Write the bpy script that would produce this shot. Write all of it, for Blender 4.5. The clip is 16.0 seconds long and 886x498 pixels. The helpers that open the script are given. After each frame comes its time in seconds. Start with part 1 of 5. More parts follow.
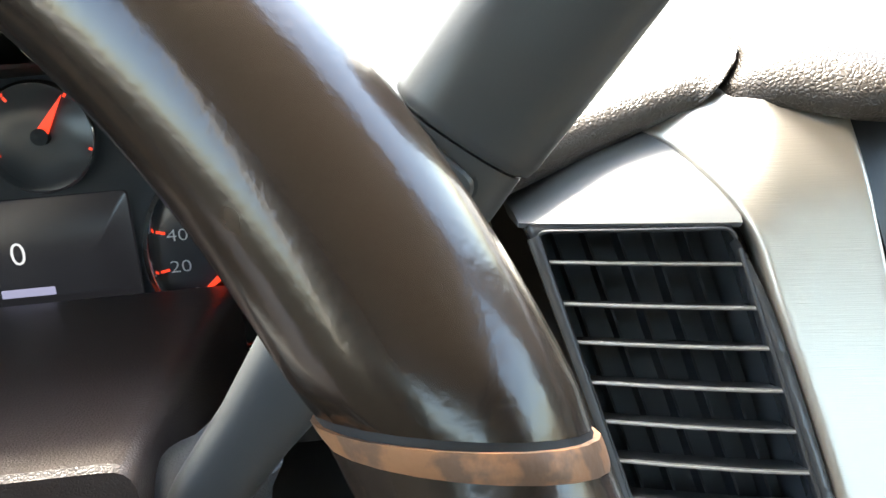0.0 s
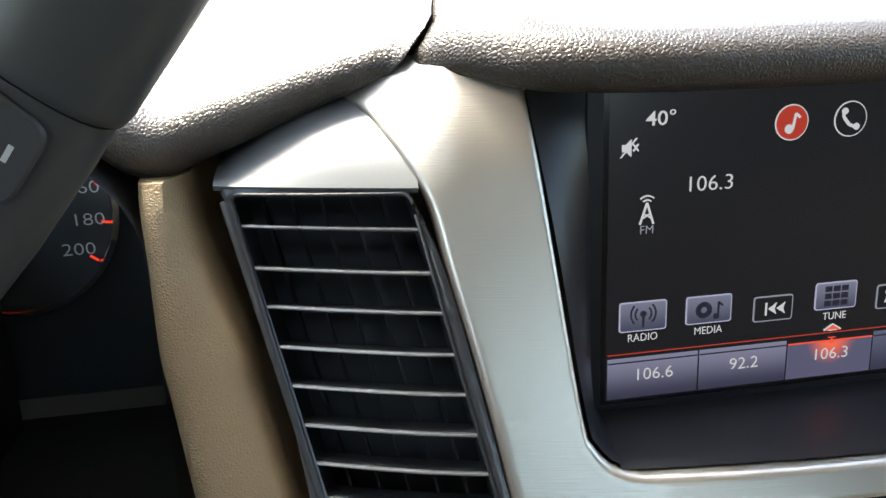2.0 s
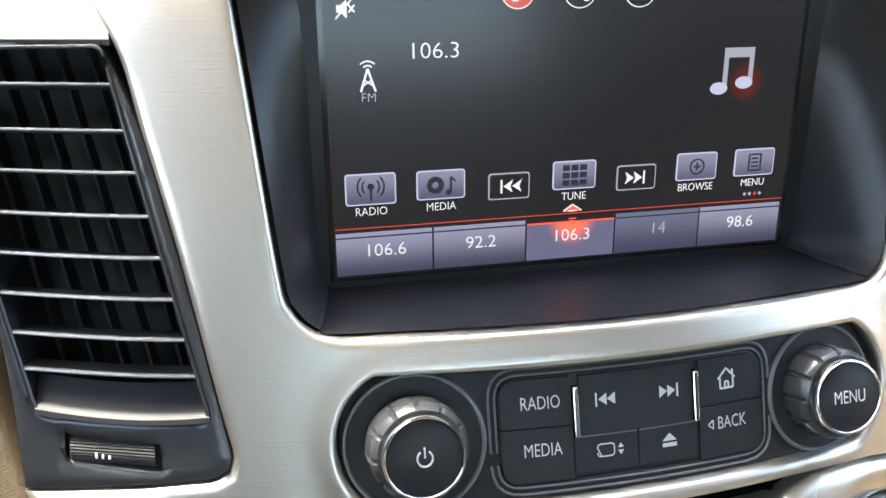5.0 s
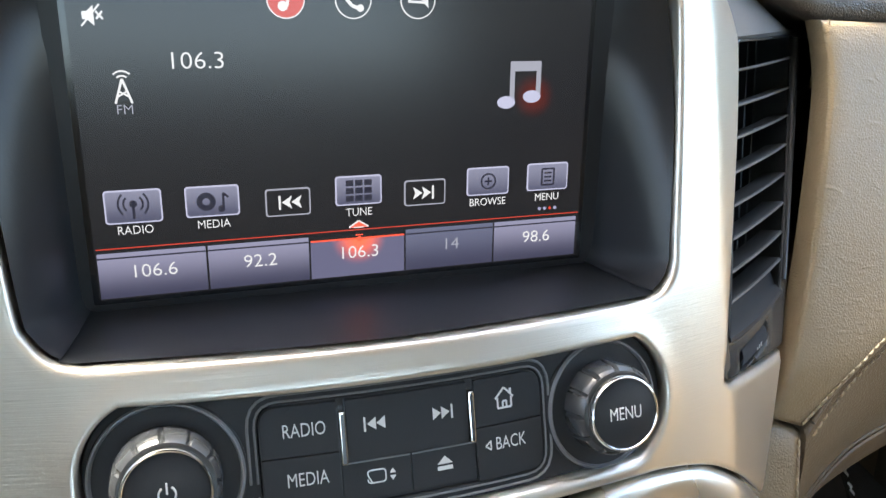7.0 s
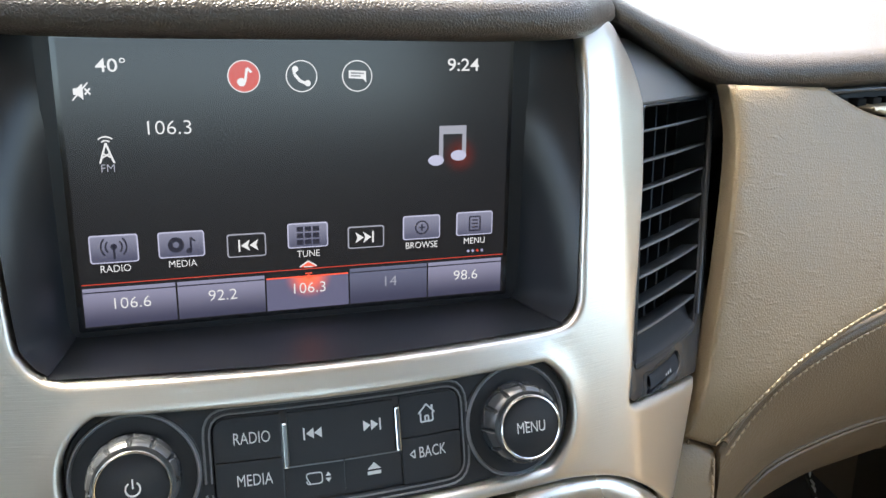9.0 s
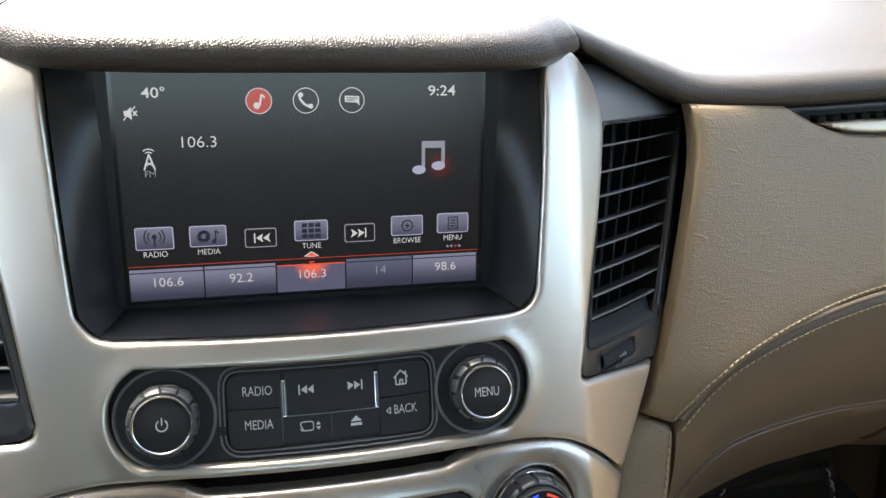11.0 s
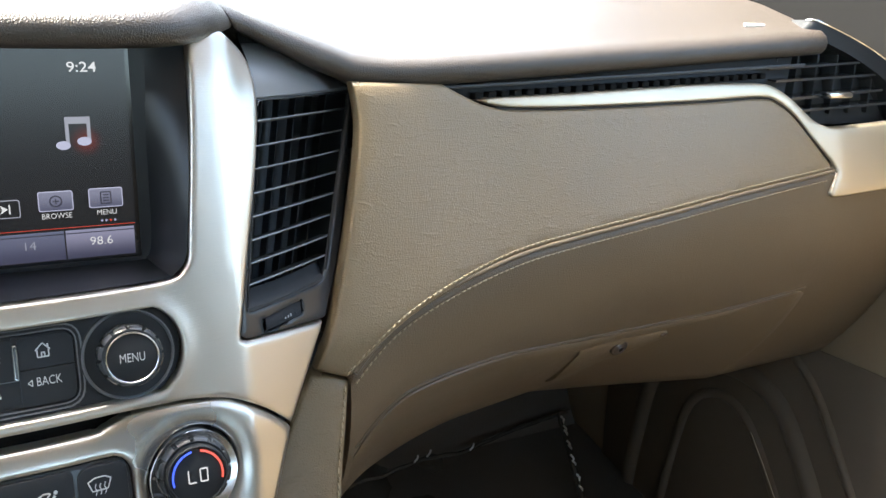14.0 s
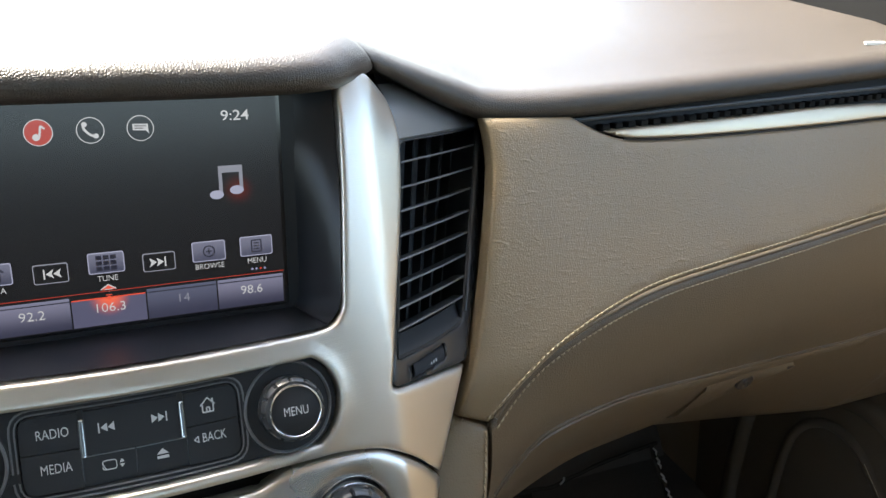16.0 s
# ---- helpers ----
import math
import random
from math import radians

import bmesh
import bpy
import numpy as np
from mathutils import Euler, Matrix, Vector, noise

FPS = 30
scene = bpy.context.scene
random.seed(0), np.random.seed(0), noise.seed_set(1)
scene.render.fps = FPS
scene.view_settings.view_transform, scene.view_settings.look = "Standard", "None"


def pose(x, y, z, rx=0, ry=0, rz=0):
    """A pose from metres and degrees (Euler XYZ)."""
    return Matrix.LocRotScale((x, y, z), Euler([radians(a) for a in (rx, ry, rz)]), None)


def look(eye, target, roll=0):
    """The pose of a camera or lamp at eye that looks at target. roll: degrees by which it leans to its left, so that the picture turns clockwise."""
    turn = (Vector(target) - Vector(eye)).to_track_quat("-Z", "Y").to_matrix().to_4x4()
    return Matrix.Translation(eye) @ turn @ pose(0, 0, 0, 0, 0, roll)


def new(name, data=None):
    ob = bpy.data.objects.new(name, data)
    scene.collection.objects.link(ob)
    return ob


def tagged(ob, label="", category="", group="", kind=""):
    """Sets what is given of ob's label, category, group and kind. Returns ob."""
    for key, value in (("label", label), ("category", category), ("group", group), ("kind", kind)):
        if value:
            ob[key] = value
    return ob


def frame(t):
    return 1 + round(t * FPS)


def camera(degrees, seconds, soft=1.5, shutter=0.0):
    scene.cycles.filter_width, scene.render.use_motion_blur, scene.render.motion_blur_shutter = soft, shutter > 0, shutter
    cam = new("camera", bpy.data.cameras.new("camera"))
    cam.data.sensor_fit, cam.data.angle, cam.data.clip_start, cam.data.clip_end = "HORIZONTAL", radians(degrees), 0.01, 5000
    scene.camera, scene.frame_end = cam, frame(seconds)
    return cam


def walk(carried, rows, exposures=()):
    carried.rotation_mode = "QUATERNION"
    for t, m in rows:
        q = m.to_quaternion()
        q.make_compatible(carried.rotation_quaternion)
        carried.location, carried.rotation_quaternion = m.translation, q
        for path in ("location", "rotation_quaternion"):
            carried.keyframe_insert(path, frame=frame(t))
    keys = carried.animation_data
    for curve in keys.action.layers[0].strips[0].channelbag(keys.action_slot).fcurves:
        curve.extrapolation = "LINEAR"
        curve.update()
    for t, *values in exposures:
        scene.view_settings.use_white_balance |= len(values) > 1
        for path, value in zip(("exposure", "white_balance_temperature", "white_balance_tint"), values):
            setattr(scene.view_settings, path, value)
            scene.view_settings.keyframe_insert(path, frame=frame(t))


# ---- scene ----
cam = camera(56.6, 16.0)
METRES = 0.5103
# the dashboard is drawn in its own axes (x across the car, y into the dash, z up the display) and leans back by LEAN degrees
LEAN = 12.0
CAR = pose(0, 0, 1.0, -LEAN, 0, 0)
ALIGN = Matrix([[0.99262, 0.07335, 0.09658, -0.25771], [-0.09433, 0.96747, 0.23474, -0.23789], [-0.07622, -0.24212, 0.96725, 0.11047], [0.0, 0.0, 0.0, 1.0]])
ROWS = [
    (0.0, 0.0, 0.0, 0.0, 0.0, 0.0, -0.0),
    (0.5, 0.0308, 0.0034, -0.0024, -1.19, -0.06, 0.09),
    (1.0, 0.067, -0.0033, -0.0074, -2.46, -0.43, -0.35),
    (1.5, 0.1059, -0.0055, -0.0088, -3.88, -0.66, -0.84),
    (2.0, 0.1506, -0.0044, -0.0122, -5.02, -0.95, -1.01),
    (2.5, 0.197, -0.0101, -0.0141, -5.86, -1.09, -0.89),
    (3.0, 0.2426, -0.0172, -0.0099, -6.92, -1.05, -0.5),
    (3.5, 0.2737, -0.0134, -0.0274, -7.75, -1.64, -0.33),
    (4.0, 0.2804, -0.0096, -0.0477, -7.88, -2.37, -0.54),
    (6.5, 0.3676, -0.0089, -0.0728, -11.24, -3.51, -4.44),
    (7.0, 0.3926, -0.0079, -0.0607, -14.29, -2.72, -1.58),
    (7.5, 0.3978, -0.0181, -0.0615, -15.25, -2.21, -1.12),
    (8.0, 0.4056, -0.0462, -0.0606, -15.19, -1.39, -1.38),
    (8.5, 0.4144, -0.0768, -0.0563, -14.77, -0.44, -1.5),
    (11.0, 0.4684, -0.2534, -0.0581, -9.54, -0.2, -2.72),
    (11.5, 0.4872, -0.2782, -0.0578, -10.94, -0.24, -3.0),
    (12.0, 0.5184, -0.2964, -0.0654, -13.4, -0.64, -3.2),
    (12.5, 0.5526, -0.3059, -0.0719, -17.1, -0.82, -2.77),
    (13.0, 0.5734, -0.3248, -0.0704, -19.42, -0.94, -2.01),
    (13.5, 0.5919, -0.3421, -0.0685, -22.0, -1.01, -1.35),
    (14.0, 0.6012, -0.3505, -0.0691, -22.99, -1.05, -0.4),
    (14.5, 0.6089, -0.3597, -0.0677, -23.54, -1.06, 0.27),
    (15.0, 0.6025, -0.3486, -0.0686, -23.61, -0.89, 0.82),
    (15.5, 0.5671, -0.3155, -0.0624, -22.87, -0.36, 1.07),
    (16.0, 0.5081, -0.2835, -0.0512, -19.89, 0.69, 1.03),
]
EXPOSURES = [(0.0, 3.7, 6900, 5), (1.2, 2.8, 6900, 5), (2.5, 3.1, 6700, 5), (4.0, 3.65, 6750, 6), (6.5, 3.6, 6900, 7), (8.5, 3.55, 6900, 7), (11.0, 2.95, 6950, 7), (13.0, 3.25, 6850, 6), (14.5, 3.35, 6850, 6), (16.0, 2.9, 6850, 6)]
walk(cam, [(t, CAR @ ALIGN @ pose(METRES * x, METRES * y, METRES * z, 90 + pitch, roll, yaw)) for t, x, y, z, yaw, pitch, roll in ROWS], EXPOSURES)

# ---- daylight ----
world = bpy.data.worlds.new("world")
scene.world = world
world.use_nodes = True
sky = world.node_tree.nodes.new("ShaderNodeTexSky")
sky.sky_type = "NISHITA"
sky.sun_disc = False
SUN_UP, SUN_SIDE = radians(55), radians(-30)
sky.sun_elevation = SUN_UP
sky.sun_rotation = SUN_SIDE
sky.air_density, sky.dust_density = 1.2, 3.0
background = world.node_tree.nodes["Background"]
background.inputs["Strength"].default_value = 0.15
world.node_tree.links.new(sky.outputs[0], background.inputs[0])
sun = new("sun", bpy.data.lights.new("sun", "SUN"))
sun.data.energy = 3.0
sun.data.angle = radians(16)
sun.data.color = (1.0, 0.95, 0.87)
toward_sun = Vector((math.sin(SUN_SIDE) * math.cos(SUN_UP), math.cos(SUN_SIDE) * math.cos(SUN_UP), math.sin(SUN_UP)))
sun.matrix_world = look((0, 0, 0), -toward_sun)


# ---- materials ----
def material(name, colour, rough, metal=0.0, spec=0.5, grain=None, mottle=0.12, stretch=(1, 1, 1), coat=0.0, bump=0.3, depth=0.0004, cells=False, wear=0.0, wear_colour=None, wear_from=0.62, wear_scale=45, wrinkle=0.0):
    """A procedural surface: two scales of colour variation, grain as relief, optional worn patches."""
    m = bpy.data.materials.new(name)
    m.use_nodes = True
    n, l = m.node_tree.nodes, m.node_tree.links
    b = n["Principled BSDF"]
    b.inputs["Metallic"].default_value = metal
    b.inputs["Specular IOR Level"].default_value = spec
    b.inputs["Coat Weight"].default_value = coat
    b.inputs["Coat Roughness"].default_value = 0.08
    where = n.new("ShaderNodeTexCoord")
    big = n.new("ShaderNodeTexNoise")
    big.inputs["Scale"].default_value = 14
    big.inputs["Detail"].default_value = 4
    l.new(where.outputs["Object"], big.inputs["Vector"])
    shade = n.new("ShaderNodeMix")
    shade.data_type = "RGBA"
    shade.inputs["A"].default_value = (*[c * (1 - mottle) for c in colour], 1)
    shade.inputs["B"].default_value = (*[min(1, c * (1 + mottle)) for c in colour], 1)
    l.new(big.outputs["Fac"], shade.inputs["Factor"])
    colour_out = shade.outputs["Result"]
    if wear:
        patch = n.new("ShaderNodeTexNoise")
        patch.inputs["Scale"].default_value = wear_scale
        patch.inputs["Detail"].default_value = 6
        l.new(where.outputs["Object"], patch.inputs["Vector"])
        ramp = n.new("ShaderNodeMapRange")
        ramp.inputs["From Min"].default_value = wear_from
        ramp.inputs["From Max"].default_value = wear_from + 0.08
        ramp.inputs["To Max"].default_value = wear
        l.new(patch.outputs["Fac"], ramp.inputs["Value"])
        worn = n.new("ShaderNodeMix")
        worn.data_type = "RGBA"
        worn.inputs["B"].default_value = (*wear_colour, 1)
        l.new(ramp.outputs[0], worn.inputs["Factor"])
        l.new(colour_out, worn.inputs["A"])
        colour_out = worn.outputs["Result"]
    l.new(colour_out, b.inputs["Base Color"])
    gloss = n.new("ShaderNodeMapRange")
    gloss.inputs["To Min"].default_value = max(0.03, rough - 0.06)
    gloss.inputs["To Max"].default_value = min(1.0, rough + 0.06)
    l.new(big.outputs["Fac"], gloss.inputs["Value"])
    l.new(gloss.outputs[0], b.inputs["Roughness"])
    if grain:
        space = n.new("ShaderNodeMapping")
        space.inputs["Scale"].default_value = stretch
        l.new(where.outputs["Object"], space.inputs["Vector"])
        if cells:
            warp = n.new("ShaderNodeTexNoise")
            warp.inputs["Scale"].default_value = grain * 0.35
            warp.inputs["Detail"].default_value = 1
            l.new(space.outputs[0], warp.inputs["Vector"])
            add = n.new("ShaderNodeMixRGB")
            add.blend_type = "ADD"
            add.inputs["Fac"].default_value = 0.9 / grain
            l.new(space.outputs[0], add.inputs["Color1"])
            l.new(warp.outputs["Color"], add.inputs["Color2"])
            fine = n.new("ShaderNodeTexVoronoi")
            fine.feature = "DISTANCE_TO_EDGE"
            fine.inputs["Scale"].default_value = grain
            l.new(add.outputs[0], fine.inputs["Vector"])
            dome = n.new("ShaderNodeMapRange")
            dome.interpolation_type = "SMOOTHSTEP"
            dome.inputs["From Max"].default_value = 0.32
            l.new(fine.outputs["Distance"], dome.inputs["Value"])
            height = dome.outputs[0]
        else:
            fine = n.new("ShaderNodeTexNoise")
            fine.inputs["Scale"].default_value = grain
            fine.inputs["Detail"].default_value = 3
            l.new(space.outputs[0], fine.inputs["Vector"])
            height = fine.outputs["Fac"]
        relief = n.new("ShaderNodeBump")
        relief.inputs["Strength"].default_value = bump
        relief.inputs["Distance"].default_value = depth
        l.new(height, relief.inputs["Height"])
        if wrinkle:
            folds = n.new("ShaderNodeTexNoise")
            folds.noise_type = "RIDGED_MULTIFRACTAL"
            folds.inputs["Scale"].default_value = 190
            folds.inputs["Detail"].default_value = 5
            folds.inputs["Distortion"].default_value = 0.8
            tall = n.new("ShaderNodeMapping")
            tall.inputs["Scale"].default_value = (0.55, 1, 1.35)
            l.new(where.outputs["Object"], tall.inputs["Vector"])
            l.new(tall.outputs[0], folds.inputs["Vector"])
            second = n.new("ShaderNodeBump")
            second.inputs["Strength"].default_value = wrinkle
            second.inputs["Distance"].default_value = 0.0006
            l.new(folds.outputs["Fac"], second.inputs["Height"])
            l.new(relief.outputs[0], second.inputs["Normal"])
            l.new(second.outputs[0], b.inputs["Normal"])
        else:
            l.new(relief.outputs[0], b.inputs["Normal"])
    return m


def glowing(name, colour, strength, base=(0.02, 0.02, 0.02)):
    """A lit piece of a display."""
    m = bpy.data.materials.new(name)
    m.use_nodes = True
    b = m.node_tree.nodes["Principled BSDF"]
    b.inputs["Base Color"].default_value = (*base, 1)
    b.inputs["Emission Color"].default_value = (*colour, 1)
    b.inputs["Emission Strength"].default_value = strength
    b.inputs["Roughness"].default_value = 0.2
    b.inputs["Specular IOR Level"].default_value = 0.42
    return m


SILVER = material("brushed_silver", (0.68, 0.645, 0.575), 0.34, metal=0.9, grain=260, stretch=(0.06, 1, 9), bump=0.22, depth=0.0003, mottle=0.05)
SATIN = material("satin_silver", (0.67, 0.645, 0.59), 0.28, metal=0.9, mottle=0.05, grain=600, bump=0.05)
POLISHED = material("polished_trim", (0.86, 0.85, 0.83), 0.2, metal=1.0, mottle=0.03)
DOORTRIM = material("dark_taupe_plastic", (0.115, 0.092, 0.066), 0.7, grain=800, bump=0.2, depth=0.0003, spec=0.3)
SAIL = material("dull_black_plastic", (0.017, 0.0165, 0.016), 0.9, spec=0.1, grain=700, bump=0.2, depth=0.0003)
CHROME = material("chrome", (0.85, 0.84, 0.82), 0.1, metal=1.0, mottle=0.03)
BLACK = material("matt_black_plastic", (0.025, 0.0275, 0.030), 0.5, spec=0.24, grain=1500, bump=0.25, depth=0.0002)
DARK = material("grained_black_plastic", (0.052, 0.057, 0.061), 0.46, grain=900, cells=True, bump=0.4, depth=0.0002)
GLOSS = material("gloss_black_plastic", (0.044, 0.048, 0.052), 0.22, mottle=0.2)
RECESS = material("satin_charcoal_plastic", (0.020, 0.022, 0.025), 0.33, spec=0.34, grain=1200, bump=0.15, depth=0.0002)
LEVER = material("soft_grey_plastic", (0.058, 0.062, 0.065), 0.4, grain=900, bump=0.2, depth=0.0002, wear=0.2, wear_colour=(0.1, 0.09, 0.08))
CAP = material("smooth_grey_plastic", (0.15, 0.157, 0.163), 0.36, grain=1000, bump=0.1, depth=0.0002)
PAD = material("grained_cocoa_vinyl", (0.054, 0.044, 0.036), 0.37, spec=0.6, grain=740, cells=True, bump=0.48, depth=0.0004, mottle=0.1)
BEIGE = material("tan_leather", (0.232, 0.174, 0.103), 0.35, grain=600, cells=True, bump=0.34, depth=0.0003, mottle=0.09, wrinkle=0.45)
LOWER = material("brown_vinyl", (0.150, 0.112, 0.071), 0.38, grain=560, cells=True, bump=0.4, depth=0.0003, mottle=0.07)
CREAM = material("satin_champagne", (0.62, 0.54, 0.40), 0.42, metal=0.75, grain=600, bump=0.1, mottle=0.05)
MATTE = material("deep_black_plastic", (0.062, 0.068, 0.073), 0.6, spec=0.35, mottle=0.2)
SLATGLINT = material("slat_glint_silver", (0.25, 0.26, 0.265), 0.38, metal=0.75, mottle=0.08)
SCREENFRAME = material("satin_black_frame", (0.018, 0.018, 0.020), 0.34, spec=0.25, mottle=0.15)
RIMGREY = material("smooth_dark_grey_plastic", (0.036, 0.039, 0.042), 0.24, mottle=0.1)
KNEE = material("grained_tan_leather", (0.29, 0.208, 0.115), 0.42, grain=850, cells=True, bump=0.5, depth=0.0004, mottle=0.12)
SMOOTHTAN = material("tan_moulded_plastic", (0.235, 0.18, 0.115), 0.45, grain=700, bump=0.2, depth=0.0003)
THREAD = material("cream_thread", (0.38, 0.31, 0.205), 0.7, grain=3000, bump=0.5)
RIM = material("worn_brown_leather", (0.021, 0.0145, 0.0105), 0.22, grain=700, bump=0.25, depth=0.0003, mottle=0.3, coat=0.3, wear=0.3, wear_colour=(0.11, 0.07, 0.045))
RUBBED = material("rubbed_tan_leather", (0.26, 0.125, 0.06), 0.45, grain=300, bump=0.6, mottle=0.4, wear=0.9, wear_from=0.46, wear_scale=170, wear_colour=(0.12, 0.07, 0.045))
COVER = material("brown_moulded_plastic", (0.043, 0.032, 0.027), 0.42, grain=900, cells=True, bump=0.3, depth=0.0003)
CARPET = material("dark_brown_carpet", (0.092, 0.082, 0.068), 0.95, grain=900, bump=1.0, depth=0.002)
HEAD = material("pale_headliner", (0.5, 0.45, 0.38), 0.9, grain=900, bump=0.4)
ASPHALT = material("asphalt", (0.16, 0.15, 0.14), 0.9, grain=60, bump=0.6, depth=0.004)
PRINT = material("white_print", (0.62, 0.63, 0.62), 0.5, mottle=0.04)
SCREENGLASS = material("display_glass", (0.012, 0.012, 0.014), 0.13, mottle=0.1)
PLASTIC = material("clear_plastic_film", (0.065, 0.060, 0.052), 0.12, grain=60, bump=0.6, depth=0.004, mottle=0.3)



def glow_ramp(name, low, high, start, end, strength, centre=None, base=(0.02, 0.02, 0.02)):
    """A lit piece of a display whose colour runs from low to high, upward or outward from a centre."""
    m = glowing(name, low, strength, base)
    n, l = m.node_tree.nodes, m.node_tree.links
    where = n.new("ShaderNodeTexCoord")
    if centre:
        gap = n.new("ShaderNodeVectorMath")
        gap.operation = "DISTANCE"
        gap.inputs[1].default_value = centre
        l.new(where.outputs["Object"], gap.inputs[0])
        value = gap.outputs["Value"]
    else:
        split = n.new("ShaderNodeSeparateXYZ")
        l.new(where.outputs["Object"], split.inputs[0])
        value = split.outputs["Z"]
    ramp = n.new("ShaderNodeMapRange")
    ramp.interpolation_type = "SMOOTHSTEP"
    ramp.inputs["From Min"].default_value = start
    ramp.inputs["From Max"].default_value = end
    l.new(value, ramp.inputs["Value"])
    mix = n.new("ShaderNodeMix")
    mix.data_type = "RGBA"
    mix.inputs["A"].default_value = (*low, 1)
    mix.inputs["B"].default_value = (*high, 1)
    l.new(ramp.outputs[0], mix.inputs["Factor"])
    l.new(mix.outputs["Result"], n["Principled BSDF"].inputs["Emission Color"])
    return m


WHITE_UI = glowing("lit_white", (0.92, 0.93, 1.0), 0.079)
GREY_UI = glowing("lit_grey", (0.55, 0.57, 0.72), 0.059)
TAB_UI = glowing("lit_slate", (0.27, 0.27, 0.42), 0.121)
BUTTON_UI = glowing("lit_lavender", (0.36, 0.37, 0.52), 0.132)
INK_UI = glowing("dark_ink", (0.02, 0.02, 0.04), 0.088)
RED_UI = glowing("lit_red", (0.95, 0.1, 0.05), 0.113)
BACK_UI = glowing("unlit_display_ground", (0.045, 0.045, 0.055), 0.030, base=(0.006, 0.006, 0.007))
BLUE_UI = glowing("lit_blue", (0.03, 0.08, 0.95), 0.220)
SIGN_UI = glowing("lit_deep_red", (0.85, 0.07, 0.04), 0.063)
AMBER_UI = glowing("lit_amber", (1.0, 0.25, 0.05), 0.264)
NEEDLE = glowing("needle_red", (0.9, 0.05, 0.02), 0.132, base=(0.5, 0.03, 0.02))

TAB_RAMP = glow_ramp("lit_slate_ramp", (0.05, 0.05, 0.10), (0.30, 0.30, 0.46), 0.0030, 0.0185, 0.087)
TABDIM_RAMP = glow_ramp("lit_dark_slate_ramp", (0.04, 0.04, 0.08), (0.11, 0.12, 0.2), 0.0030, 0.0185, 0.113)
TABRED_RAMP = glow_ramp("lit_red_glow", (1.0, 0.16, 0.08), (0.10, 0.10, 0.18), 0.001, 0.0105, 0.120, (0.0, -0.001, 0.0172))
NOTE_GLOW = glow_ramp("note_glow", (0.9, 0.09, 0.04), (0.096, 0.096, 0.118), 0.0, 0.0088, 0.014, (0.0645, -0.001, 0.0640), (0.006, 0.006, 0.007))
BUTTON_RAMP = glow_ramp("lit_lavender_ramp", (0.08, 0.085, 0.16), (0.28, 0.29, 0.43), 0.0270, 0.0390, 0.078)

# ---- mesh helpers ----
BASE = {}


def thing(name, label, category, base, group="", kind=""):
    """An Empty at the base of a thing of the dashboard."""
    ob = new(name)
    ob.empty_display_size = 0.02
    ob.matrix_world = CAR @ Matrix.Translation(base)
    BASE[ob] = Vector(base)
    return tagged(ob, label, category, group, kind)


def finish(bm, smooth):
    bmesh.ops.remove_doubles(bm, verts=bm.verts, dist=1e-6)
    bmesh.ops.recalc_face_normals(bm, faces=bm.faces)
    for f in bm.faces:
        f.smooth = True
    for e in bm.edges:
        e.smooth = len(e.link_faces) == 2 and e.calc_face_angle(4) < radians(smooth)


def part(name, bm, mat, parent, label="", smooth=38):
    """Links a bmesh, drawn in the dashboard's axes, as one mesh under a thing or a part."""
    finish(bm, smooth)
    base = BASE[parent]
    bm.transform(Matrix.Translation(-base))
    mesh = bpy.data.meshes.new(name)
    bm.to_mesh(mesh)
    bm.free()
    mesh.materials.append(mat)
    ob = new(name, mesh)
    ob.parent = parent
    BASE[ob] = base
    return tagged(ob, label)


def single(name, bm, mat, label, category, base, kind="", smooth=38):
    """A thing or a piece of the setting that is one mesh, drawn in the dashboard's axes."""
    finish(bm, smooth)
    bm.transform(Matrix.Translation(-Vector(base)))
    mesh = bpy.data.meshes.new(name)
    bm.to_mesh(mesh)
    bm.free()
    mesh.materials.append(mat)
    ob = new(name, mesh)
    ob.matrix_world = CAR @ Matrix.Translation(base)
    BASE[ob] = Vector(base)
    return tagged(ob, label, category, "", kind)


def face_plate(x, z):
    """Depth of the curved centre-stack face."""
    return -0.038 + 0.26 * z + 1.05 * x * x + 0.35 * max(x - 0.13, 0) + 0.06 * max(-x - 0.15, 0)


def panel_face(x, z):
    """Depth of the padded panel before the passenger."""
    return 0.0315 + 0.3 * z


def flat_at(y):
    return lambda x, z: y


def curve(points, n=8, closed=False):
    """A smooth line through points of two or three numbers."""
    p = [np.array(q, float) for q in points]
    m = len(p)
    out = []
    for i in range(m if closed else m - 1):
        a, b, c, d = (p[(i + k) % m] if closed else p[min(max(i + k, 0), m - 1)] for k in (-1, 0, 1, 2))
        for j in range(n):
            t = j / n
            out.append(0.5 * (2 * b + (c - a) * t + (2 * a - 5 * b + 4 * c - d) * t * t + (3 * b - a - 3 * c + d) * t ** 3))
    if not closed:
        out.append(p[-1])
    return [tuple(float(v) for v in q) for q in out]


def rounded(points, r, n=5):
    """A polygon with each corner rounded by r (a number, or one for each corner)."""
    out, m = [], len(points)
    for i in range(m):
        rad = r[i] if isinstance(r, (list, tuple)) else r
        a, b, c = (np.array(points[(i + k) % m], float) for k in (-1, 0, 1))
        u, v = a - b, c - b
        lu, lv = np.linalg.norm(u), np.linalg.norm(v)
        k = min(rad, lu * 0.49, lv * 0.49)
        s, e = b + u / lu * k, b + v / lv * k
        for j in range(n + 1):
            t = j / n
            q = (1 - t) ** 2 * s + 2 * t * (1 - t) * b + t * t * e
            out.append((float(q[0]), float(q[1])))
    return out


